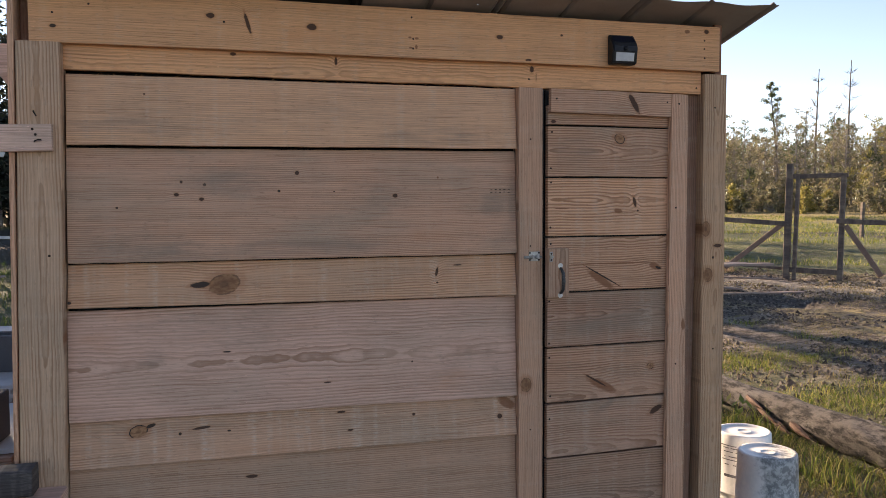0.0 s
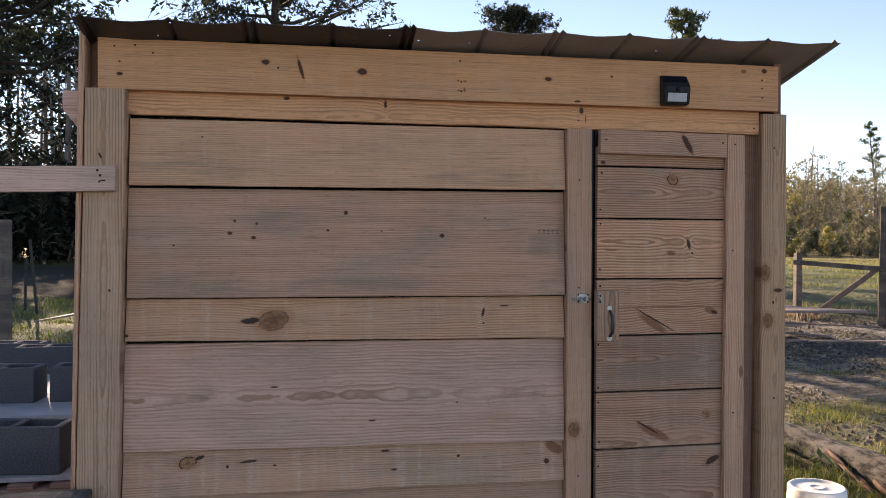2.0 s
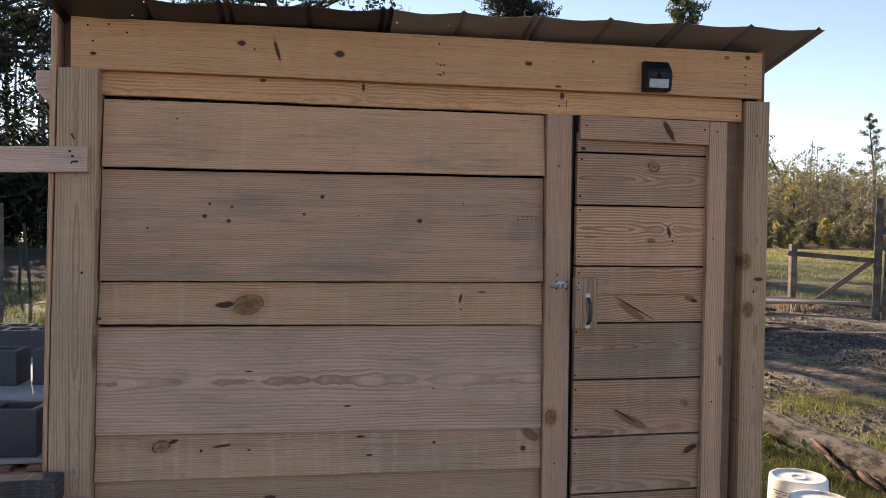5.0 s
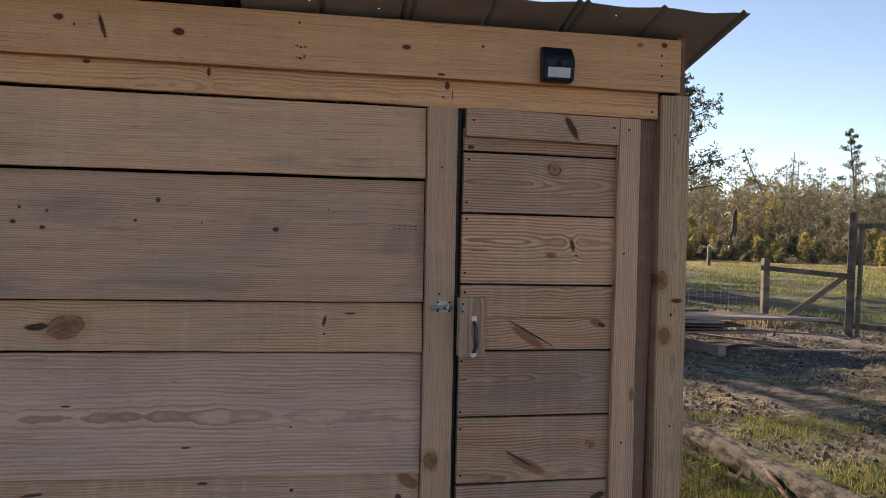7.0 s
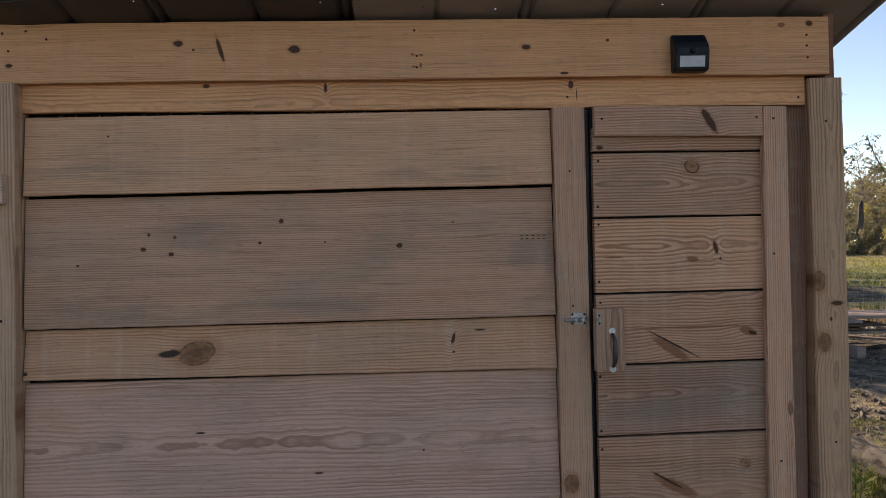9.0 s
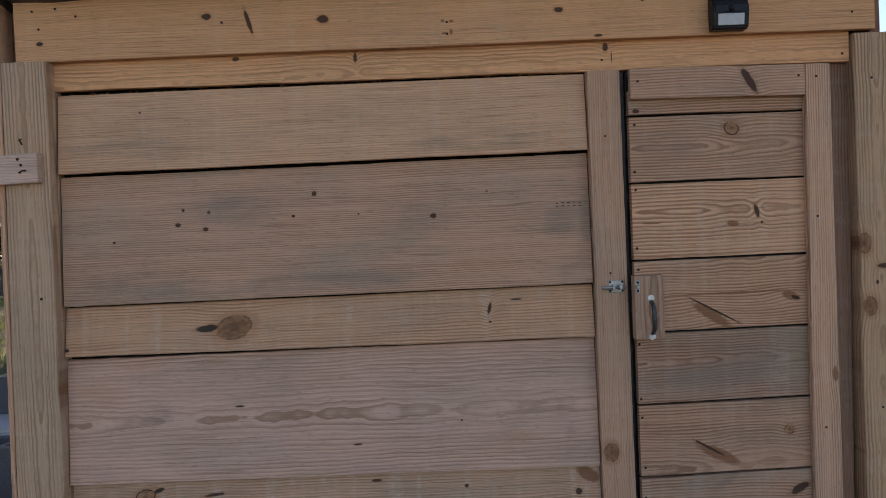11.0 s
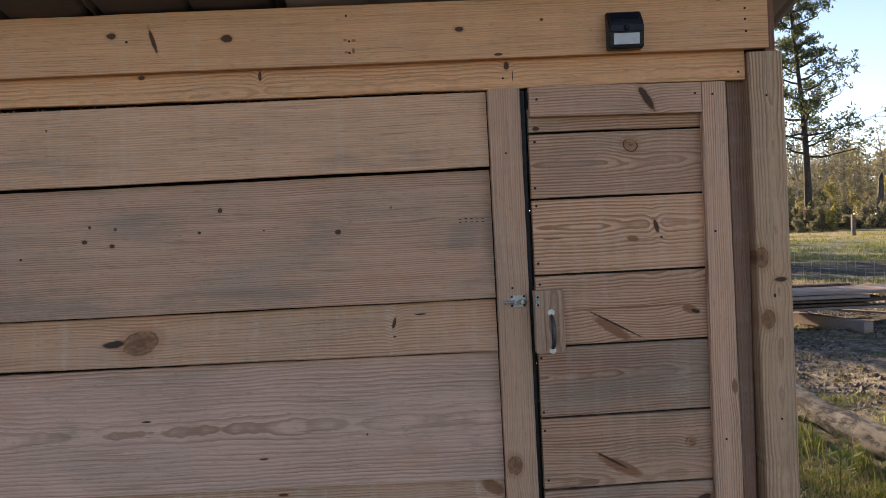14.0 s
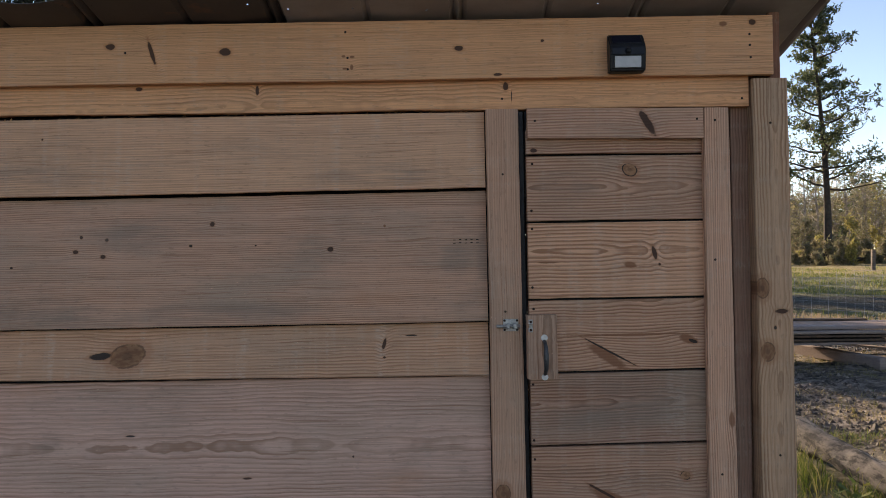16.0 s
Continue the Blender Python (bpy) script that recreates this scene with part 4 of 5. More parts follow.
# ---- fence and gate ----
m_fence = wood("weathered_fence_wood", (0.070, 0.072, 0.068), axis="z", freq=90, contrast=0.3, grey=0.5, world=False, seed=70.0)
m_brace = wood("brown_brace_wood", (0.16, 0.14, 0.115), axis="x", freq=90, contrast=0.3, grey=0.3, world=False, seed=71.0)
GL = Vector((10.06, 9.50, 0))
FD = Vector((0.645, -0.764, 0))
fence_n = Vector((0.764, 0.645, 0))


def beam_at(name, a, b, w, d, mat, parent, label=""):
    """A squared timber from a to b, w across and d deep, in local axes with x along it."""
    a, b = Vector(a), Vector(b)
    L = (b - a).length
    bm = box(0, L, -d / 2, d / 2, -w / 2, w / 2, 0.006, 1)
    bmesh.ops.subdivide_edges(bm, edges=[e for e in bm.edges if e.calc_length() > L * 0.7], cuts=6)
    for vv in bm.verts:
        vv.co += Vector((0, noise.noise((vv.co.x * 2, a.x, a.y)), noise.noise((vv.co.x * 2, a.y, a.z + 3)))) * 0.006
    ob = part(name, bm, mat, parent, label)
    q = (b - a).to_track_quat("X", "Z")
    ob.matrix_basis = Matrix.Translation(a - (parent.location if parent else Vector())) @ q.to_matrix().to_4x4()
    return ob


def on_line(s, z):
    p = GL + FD * s
    return Vector((p.x, p.y, gz(p.x, p.y) * 1.0 + z))


fence = thing("fence", "rough timber fence with diagonal braces beside a field", "fence", tuple(GL))
gate = thing("gate_frame", "tall open timber gate frame standing at the field edge", "gate", tuple(GL))
beam_at("gate_post", on_line(0, -0.1), on_line(0.0, 2.02) + FD * 0.03, 0.105, 0.105, m_fence, gate)
beam_at("inner_post", on_line(0.13, 0.0), on_line(0.17, 1.86), 0.06, 0.09, m_fence, gate)
beam_at("gate_post", on_line(0.86, -0.1), on_line(0.89, 1.82), 0.085, 0.085, m_fence, gate)
beam_at("lintel", on_line(0.08, 1.815), on_line(0.96, 1.80), 0.08, 0.05, m_fence, gate)
beam_at("threshold", on_line(0.05, 0.17), on_line(0.86, 0.13), 0.09, 0.05, m_fence, gate)
beam_at("post", on_line(-1.36, -0.1), on_line(-1.36, 1.17), 0.11, 0.11, m_fence, fence)
beam_at("rail", on_line(-1.42, 1.00) - fence_n * 0.07, on_line(0.05, 0.98) - fence_n * 0.07, 0.085, 0.04, m_fence, fence)
beam_at("brace", on_line(-1.05, 0.10) - fence_n * 0.03, on_line(-0.06, 0.96) - fence_n * 0.03, 0.085, 0.05, m_brace, fence)
beam_at("low_rail", on_line(-1.40, 0.17) + fence_n * 0.04, on_line(0.02, 0.17) + fence_n * 0.04, 0.05, 0.03, m_fence, fence)
beam_at("post", on_line(2.6, -0.1), on_line(2.6, 1.30), 0.10, 0.10, m_fence, fence)
beam_at("rail", on_line(0.80, 1.01) - fence_n * 0.06, on_line(2.75, 0.97) - fence_n * 0.06, 0.085, 0.04, m_fence, fence)
beam_at("brace", on_line(0.94, 0.95) - fence_n * 0.03, on_line(1.50, 0.12) - fence_n * 0.03, 0.085, 0.05, m_brace, fence)
for s in (-5.2, -9.5):
    beam_at("post", on_line(s, -0.1), on_line(s, 1.1), 0.09, 0.09, m_fence, fence)
# woven wire
m_wire = plain("galvanised_wire", (0.32, 0.32, 0.33), (0.45, 0.45, 0.45), 30.0, 0.5, 0.6)
v, f = [], []
for i in range(75):
    s = -1.4 - i * 0.15
    tube([on_line(s, 0.0), on_line(s, 1.02)], [0.0022, 0.0022], 3, v, f)
for k in range(8):
    z = 0.04 + k * 0.14
    for i in range(11):
        tube([on_line(-1.4 - i * 1.02, z), on_line(-1.4 - (i + 1) * 1.02, z)], [0.0020, 0.0020], 3, v, f)
raw("wire_mesh", [Vector(a) - GL for a in v], f, m_wire, fence, "thin woven fence wire")

# lone small posts and the broken trunk out in the field
for x, y, h in ((21.5, 35.8, 0.95), (19.4, 18.1, 1.1)):
    o = thing("stake", "short dark wooden stake standing in the field", "post", (x, y, gz(x, y)), "stakes in the field")
    beam_at("stake_post", (x, y, gz(x, y) - 0.1), (x + 0.02, y, gz(x, y) + h), 0.16 if y > 20 else 0.10, 0.14 if y > 20 else 0.10, m_fence, o)
m_trunk = plain("dark_bark", (0.028, 0.023, 0.020), (0.070, 0.056, 0.046), 5.0, 0.95, 0.0, 0.8, 0.03)
m_trunk_pale = plain("pale_dead_trunk", (0.11, 0.095, 0.082), (0.22, 0.19, 0.165), 3.0, 0.95, 0.0, 0.8, 0.03)
m_trunk_grey = plain("charred_grey_trunk", (0.030, 0.026, 0.024), (0.13, 0.115, 0.10), 2.2, 0.95, 0.0, 0.8, 0.03)
sx, sy = 28.2, 45.4
v, f = tube([(0, 0, -0.2), (0.05, 0, 0.4), (0.02, 0, 1.2), (0.12, 0, 2.2), (0.14, 0, 2.9), (0.22, 0, 3.25)], [0.30, 0.19, 0.16, 0.15, 0.13, 0.05], 12, rough=0.35)
snag = thing("broken_trunk", "tall broken dead trunk standing in dry weeds", "tree trunk", (sx, sy, gz(sx, sy)))
raw("trunk", v, f, m_trunk_grey, snag, smooth=True)
v, f = tube([(-0.5, 0.2, 0.25), (-2.2, 0.1, 0.28), (-4.4, -0.2, 0.12)], [0.2, 0.16, 0.10], 8, rough=0.3)
raw("fallen_limb", v, f, m_trunk, snag, smooth=True)

# ---- timber stack ----
m_board = wood("grey_sawn_board", (0.21, 0.205, 0.19), axis="x", freq=90, contrast=0.25, grey=0.6, world=False, seed=75.0)
m_slab = plain("bark_slab", (0.05, 0.032, 0.022), (0.14, 0.085, 0.055), 12.0, 0.95, 0.0, 0.7, 0.01)
stack = thing("timber_stack", "low stack of sawn boards and bark slabs on square beams", "timber stack", (6.0, 8.3, gz(6.0, 8.3)))
for bx, by in ((6.68, 7.42), (5.2, 7.55)):
    beam_at("bearer", (bx, by, gz(bx, by) + 0.07), (bx - 0.42, by + 1.7, gz(bx, by) + 0.09), 0.14, 0.14, m_board, stack, "square grey beam")
random.seed(11)
for lay in range(5):
    z = 0.25 + lay * 0.047
    for row in range(4):
        y = 8.00 + row * 0.28 + random.uniform(-0.04, 0.04)
        x1 = {0: 7.5, 1: 7.15, 2: 7.35, 3: 7.0, 4: 8.45}[lay] + random.uniform(-0.25, 0.2) - (0.0 if row == 0 else 0.3)
        mat = m_slab if random.random() < 0.8 and lay < 4 else m_board
        beam_at("board", (3.7, y + 0.10, z + gz(6, 8)), (x1, y - 0.12, z + gz(6, 8)), random.uniform(0.026, 0.04), random.uniform(0.18, 0.26), mat, stack)
beam_at("bark_slab", (5.0, 8.95, 0.56), (7.2, 8.9, 0.545), 0.05, 0.2, m_slab, stack)
for i, (a, b) in enumerate([((7.6, 8.7, 0.30), (8.9, 8.2, 0.26)), ((6.9, 8.9, 0.22), (8.2, 8.1, 0.13)), ((7.2, 7.9, 0.11), (8.9, 7.6, 0.12))]):
    o = thing("loose_board", "loose grey board lying on bare earth", "board", a, "loose boards")
    beam_at("board_piece", a, b, 0.025, 0.05 if i == 0 else 0.14, m_board, o)

# ---- left yard: pallets and concrete blocks ----
m_pallet = wood("pallet_wood", (0.30, 0.235, 0.175), axis="x", freq=90, contrast=0.3, grey=0.5, world=False, seed=80.0)
m_ply = plain("pale_plywood", (0.42, 0.43, 0.44), (0.54, 0.54, 0.53), 6.0, 0.8)


def pallet(x, y, z, turn):
    o = thing("pallet", "weathered wooden shipping pallet in a stack", "pallet", (x, y, z), "stacked pallets")
    for i in range(3):
        yy = -0.5 + i * 0.45
        part("stringer", box(-0.6, 0.6, yy, yy + 0.09, 0.02, 0.11, 0.003, 1), m_pallet, o)
    for i in range(8):
        xx = -0.6 + i * 0.157
        part("deck_board", box(xx, xx + 0.098, -0.5, 0.5, 0.1105, 0.13, 0.002, 1), m_pallet, o)
    for i in range(3):
        xx = -0.6 + i * 0.55
        part("base_board", box(xx, xx + 0.098, -0.5, 0.5, 0.0, 0.0195, 0.002, 1), m_pallet, o)
    o.rotation_euler = (0, 0, turn)
    return o


p0 = pallet(-0.80, 1.12, 0.03, 0.05)
n_pal = 0
for (px, py) in ((-0.80, 1.12), (-1.05, 2.30), (-1.35, 3.50)):
    base = gz(px, py)
    for k in range(4):
        if (px, k) == (-0.80, 0):
            continue
        copy_thing(p0, pose(px + 0.02 * math.sin(k * 2.1 + px), py + 0.02 * math.cos(k * 3.3), 0.03 + 0.131 * k, 0, 0, 3 * math.sin(k * 1.7 + py)))
for i, (x0, x1, y0, y1, rz) in enumerate([(-1.40, -0.22, 0.62, 1.40, 2), (-1.50, -0.42, 1.52, 2.60, -2), (-0.20, -0.08, 0.75, 2.45, 5), (-1.9, -0.9, 2.75, 4.0, 3), (-1.50, -0.42, 1.50, 2.60, 1), (-1.52, -0.44, 1.53, 2.58, -1), (-1.50, -0.30, 1.55, 2.56, 0)]):
    w, d = x1 - x0, y1 - y0
    o = part("plywood_sheet", box(-w / 2, w / 2, -d / 2, d / 2, 0.0, 0.018, 0.001, 1), m_ply)
    o.matrix_basis = pose((x0 + x1) / 2, (y0 + y1) / 2, 0.556 + {2: 0.0, 4: 0.0185, 5: 0.037, 6: 0.0555}.get(i, 0.0), 0, 0, rz)
    tagged(o, "pale plywood offcut lying on stacked pallets", "plywood sheet", "plywood on the pallets")


def block_material():
    n = Nodes("concrete_block", 0.95)
    p = n.local()
    f = n.noise(p, 160.0, 3.0, 0.7)
    g = n.noise(p, 7.0, 4.0, 0.6)
    c = n.mix(n.step(f, 0.35, 0.68), (0.055, 0.06, 0.072), (0.115, 0.12, 0.132))
    c = n.mix(n.step(g, 0.4, 0.7, 0.0, 0.35), c, (0.09, 0.092, 0.10))
    c = n.mix(n.step(f, 0.70, 0.78, 0.0, 0.6), c, (0.40, 0.39, 0.37))
    return n.done(c, f, 0.7, 0.003)


def concrete_block():
    L, W, H, t = 0.39, 0.19, 0.19, 0.033
    bm = bmesh.new()
    out = [(0, 0), (L, 0), (L, W), (0, W)]
    cells = [(t, L / 2 - t / 2), (L / 2 + t / 2, L - t)]
    xs, ys = [0, cells[0][0], cells[0][1], cells[1][0], cells[1][1], L], [0, t, W - t, W]
    grid = {}
    for k, z in enumerate((0, H)):
        for i, x in enumerate(xs):
            for j, y in enumerate(ys):
                grid[i, j, k] = bm.verts.new((x - L, y, z))
    for i in range(5):
        for j in range(3):
            if j == 1 and i in (1, 3):
                q = [(i, 1), (i + 1, 1), (i + 1, 2), (i, 2)]
                for a, b in zip(q, q[1:] + q[:1]):
                    bm.faces.new((grid[(*a, 0)], grid[(*b, 0)], grid[(*b, 1)], grid[(*a, 1)]))
                continue
            for k in (0, 1):
                bm.faces.new([grid[a, b, k] for a, b in ((i, j), (i + 1, j), (i + 1, j + 1), (i, j + 1))])
    edge = [(i, 0) for i in range(6)] + [(5, j) for j in range(1, 4)] + [(i, 3) for i in range(4, -1, -1)] + [(0, j) for j in (2, 1)]
    for a, b in zip(edge, edge[1:] + edge[:1]):
        bm.faces.new((grid[(*a, 0)], grid[(*b, 0)], grid[(*b, 1)], grid[(*a, 1)]))
    bmesh.ops.recalc_face_normals(bm, faces=bm.faces[:])
    bmesh.ops.bevel(bm, geom=[e for e in bm.edges if len(e.link_faces) == 2 and e.calc_face_angle(0) > 0.5], offset=0.004, segments=1, affect="EDGES")
    return part("concrete_block", bm, block_material())


cb = tagged(concrete_block(), "grey hollow concrete block on stacked pallets", "concrete block", "concrete blocks")
TOP = 0.556 + 0.0185
cb.matrix_basis = pose(-0.295, 0.655, 0.575, 0, 0, -4)
for x, y, z, rz in ((-0.80, 1.87, 0.630, -3), (-0.335, 1.90, 0.630, 2), (-1.27, 3.42, 0.575, -2), (-0.98, 3.20, 0.575, 3), (-1.25, 1.90, 0.630, 1), (-0.75, 0.68, 0.575, 2)):
    copy_thing(cb, pose(x, y, z, 0, 0, rz))

# steel stakes and scraps behind the pallets
m_steel = plain("dark_fence_steel", (0.03, 0.035, 0.03), (0.06, 0.06, 0.055), 20.0, 0.7, 0.4)
for x, y, h, lean in ((-4.4, 12.8, 1.35, 0.10), (-3.45, 12.8, 1.9, 0.0), (-3.62, 12.6, 1.3, 0.03), (-4.9, 13.6, 1.0, -0.03), (-6.4, 24.0, 1.6, 0.02), (-7.5, 27.0, 1.6, 0.02)):
    o = thing("fence_stake", "thin dark steel fence stake in rough grass", "post", (x, y, gz(x, y)), "steel stakes")
    beam_at("stake_bar", (x, y, gz(x, y) - 0.1), (x - lean * h, y, gz(x, y) + h), 0.045, 0.045, m_steel, o)
for (a, b, w) in (((-3.75, 12.6, 2.52), (-3.2, 12.5, 2.33), 0.10), ((-3.7, 12.6, 0.92), (-3.1, 12.6, 0.90), 0.05)):
    o = thing("white_board", "short white board fixed to a stake", "board", a, "white boards")
    beam_at("board_piece", a, b, w, 0.03, m_ply, o)
v, f = tube([(-3.4, 12.6, 0.1), (-3.42, 12.6, 2.5)], [0.03, 0.025], 6)
o = thing("pole", "dark slim pole with white boards on it", "pole", (0, 0, 0))
raw("pole_bar", v, f, m_steel, o)
for (a, b) in (((-5.2, 12.0, 0.35), (-4.75, 11.8, 0.02)), ((-4.3, 11.5, 0.08), (-3.1, 11.9, 0.30)), ((-3.2, 6.5, 0.10), (-2.2, 7.0, 0.12))):
    o = thing("scrap_board", "pale scrap board lying in grass", "board", a, "scrap boards")
    beam_at("board_piece", a, b, 0.03, 0.14, m_board, o)
o = thing("corner_pole", "grey wooden pole standing behind the blocks", "post", (-3.05, 7.6, gz(-3.05, 7.6)))
beam_at("pole_timber", (-3.05, 7.6, -0.1), (-3.05, 7.6, 1.75), 0.12, 0.12, m_fence, o)


# ---- plants ----
def leaf_material(name, stops, rough=0.7):
    n = Nodes(name, rough)
    r = n.island()
    c = n.ramp(r, *stops)
    t = n.t.nodes.new("ShaderNodeBsdfTranslucent")
    mx = n.t.nodes.new("ShaderNodeMixShader")
    mx.inputs[0].default_value = 0.35
    n.t.links.new(c, n.bsdf.inputs["Base Color"])
    n.t.links.new(c, t.inputs[0])
    n.t.links.new(n.bsdf.outputs[0], mx.inputs[1])
    n.t.links.new(t.outputs[0], mx.inputs[2])
    n.t.links.new(mx.outputs[0], n.t.nodes["Material Output"].inputs[0])
    return n.mat


m_grass = leaf_material("grass_blades", [(0.0, (0.08, 0.125, 0.025)), (0.45, (0.17, 0.22, 0.04)), (0.75, (0.32, 0.31, 0.08)), (1.0, (0.46, 0.38, 0.17))])
m_weed = leaf_material("dry_weeds", [(0.0, (0.30, 0.22, 0.15)), (0.6, (0.42, 0.32, 0.23)), (1.0, (0.22, 0.20, 0.08))])
m_needle = leaf_material("pine_needles", [(0.0, (0.04, 0.06, 0.03)), (0.6, (0.085, 0.11, 0.05)), (1.0, (0.17, 0.185, 0.085))])
# needle tones darkened in colour, as the shaded side of backlit pines
m_needle_shade = leaf_material("shaded_needles", [(0.0, (0.012, 0.018, 0.012)), (0.7, (0.022, 0.030, 0.018)), (1.0, (0.05, 0.055, 0.035))])
# autumn tones, lightened and greyed in colour to stand for distance haze
m_leaf = leaf_material("hazy_autumn_leaves", [(0.0, (0.10, 0.115, 0.06)), (0.3, (0.17, 0.16, 0.10)), (0.55, (0.25, 0.22, 0.155)), (0.8, (0.30, 0.25, 0.15)), (1.0, (0.20, 0.22, 0.09))])
m_gold = leaf_material("golden_leaves", [(0.0, (0.17, 0.17, 0.05)), (0.5, (0.32, 0.28, 0.09)), (1.0, (0.45, 0.38, 0.13))])
# twig grey raised in place of haze between the trees
m_twig = plain("hazy_grey_twigs", (0.20, 0.175, 0.155), (0.34, 0.30, 0.265), 3.0, 0.95)

rng = np.random.default_rng(3)


def blades(name, spots, low, high, width, mat, label, category, lean=0.45):
    v, f = [], []
    for x, y in spots:
        z = gz(x, y) - 0.01
        h = rng.uniform(low, high)
        a = rng.uniform(0, 2 * math.pi)
        dx, dy = math.cos(a), math.sin(a)
        b = rng.normal(0, lean, 2) * h
        w = width * rng.uniform(0.6, 1.3)
        i = len(v)
        v += [(x - dx * w, y - dy * w, z), (x + dx * w, y + dy * w, z),
              (x + dx * w * 0.8 + b[0] * 0.35, y + dy * w * 0.8 + b[1] * 0.35, z + h * 0.6), (x - dx * w * 0.8 + b[0] * 0.35, y - dy * w * 0.8 + b[1] * 0.35, z + h * 0.6),
              (x + b[0], y + b[1], z + h * 0.95)]
        f += [(i, i + 1, i + 2, i + 3), (i + 3, i + 2, i + 4)]
    return tagged(raw(name, v, f, mat), label, category, kind="stuff")


def scatter(n, x0, x1, y0, y1, clump=0.12, per=14, keep=lambda x, y: True):
    out = []
    while len(out) < n:
        cx, cy = rng.uniform(x0, x1), rng.uniform(y0, y1)
        if not keep(cx, cy):
            continue
        for _ in range(per):
            out.append((cx + rng.normal(0, clump), cy + rng.normal(0, clump)))
    return out


off_log = lambda x, y: abs(x - LOGX(y)) > 0.13
spots = scatter(17000, 2.5, 4.05, 1.5, 6.5, 0.07, 22, lambda x, y: noise.noise((x * 2.3, y * 2.3, 2.0)) > -0.05)
spots += scatter(2600, 3.1, 4.05, 0.2, 1.7, 0.05, 18, lambda x, y: noise.noise((x * 3.1, y * 3.1, 2.0)) > 0.05)
spots += scatter(8000, 4.3, 5.9, -0.5, 4.2, 0.08, 16, lambda x, y: noise.noise((x * 1.5, y * 1.5, 5.0)) > 0.05)
spots += scatter(5000, 5.8, 9.5, 0.0, 6.0, 0.10, 16, lambda x, y: noise.noise((x * 1.2, y * 1.2, 6.0)) > 0.22)
blades("grass", [s for s in spots if off_log(*s) and not (2.8 < s[0] < 3.22 and 0.25 < s[1] < 0.9)], 0.020, 0.085, 0.0024, m_grass, "short green and yellowed grass round the log", "grass")
spots = [(x, y) for cx, cy in ((3.95, 2.45), (3.86, 1.85), (3.72, 0.85), (3.95, 0.55), (3.9, 3.3), (3.75, 2.9), (3.55, 1.2)) for x, y in zip(rng.normal(cx, 0.07, 110), rng.normal(cy, 0.12, 110))]
blades("tall_grass", [s for s in spots if off_log(*s)], 0.08, 0.21, 0.0030, m_grass, "tall sunlit grass tufts against the log", "grass", 0.35)
spots = scatter(30000, 9.0, 34.0, 9.0, 44.0, 0.3, 20, lambda x, y: (15.3 < math.hypot(x - 1.2, y) < 16.6 or 22.5 < math.hypot(x - 1.2, y) < 44) and noise.noise((x * 0.4, y * 0.4, 2.0)) > -0.1)
blades("field_grass", spots, 0.06, 0.16, 0.008, m_grass, "rough green field grass", "grass")
spots = [tuple((GL + FD * -s + fence_n * rng.normal(0.25, 0.3))[:2]) for s in rng.uniform(1.0, 9.0, 4600)]
blades("dry_weeds", spots, 0.06, 0.30, 0.007, m_weed, "pale dry weeds along the wire fence", "weeds", 0.2)
spots = scatter(9000, -9.0, -1.8, 5.0, 16.0, 0.15, 16, lambda x, y: noise.noise((x * 0.8, y * 0.8, 9.0)) > -0.1)
blades("yard_grass", spots, 0.05, 0.14, 0.006, m_grass, "rough shaded grass behind the pallets", "grass")
near_straw = scatter(9000, 2.7, 4.1, 0.0, 2.6, 0.10, 12)
spots = scatter(24000, 4.4, 12.0, -0.5, 11.5, 0.16, 12, lambda x, y: math.hypot(x - 1.2, y) < 14 and noise.noise((x * 0.7, y * 0.7, 16.0)) > -0.05)
m_straw = leaf_material("short_straw", [(0.0, (0.10, 0.11, 0.035)), (0.5, (0.24, 0.20, 0.085)), (1.0, (0.40, 0.31, 0.15))])
blades("straw", [s for s in spots + near_straw if off_log(*s) and not (2.8 < s[0] < 3.22 and 0.25 < s[1] < 0.9)], 0.015, 0.06, 0.004, m_straw, "short yellowed grass stubble on bare earth", "grass", 0.8)
# clods and chips on the bare earth
v, f = [], []
for _ in range(26000):
    x, y = rng.uniform(4.4, 13.0), rng.uniform(-1.0, 12.5)
    if noise.noise((x * 0.9, y * 0.9, 12.0)) < -0.12 or math.hypot(x - 1.2, y) > 14.5:
        continue
    r, i = rng.uniform(0.008, 0.028) * (1.6 if rng.random() < 0.12 else 1.0), len(v)
    c = Vector((x, y, gz(x, y) + r * 0.25))
    v += [c + Vector((math.cos(a) * r * rng.uniform(0.7, 1.5), math.sin(a) * r * rng.uniform(0.7, 1.5), -r * 0.5)) for a in (0.3, 1.5, 2.8, 4.0, 5.2)]
    v.append(c + Vector((rng.normal(0, r * 0.3), rng.normal(0, r * 0.3), r * rng.uniform(0.4, 0.9))))
    f += [(i + k, i + (k + 1) % 5, i + 5) for k in range(5)]
m_clod = leaf_material("earth_clods", [(0.0, (0.05, 0.04, 0.033)), (0.6, (0.17, 0.135, 0.11)), (0.9, (0.28, 0.225, 0.18)), (1.0, (0.45, 0.38, 0.30))])
tagged(raw("clods", v, f, m_clod), "loose clods and chips on bare earth", "clods", kind="stuff")
# broad-leaved weeds by the buckets
v, f = [], []
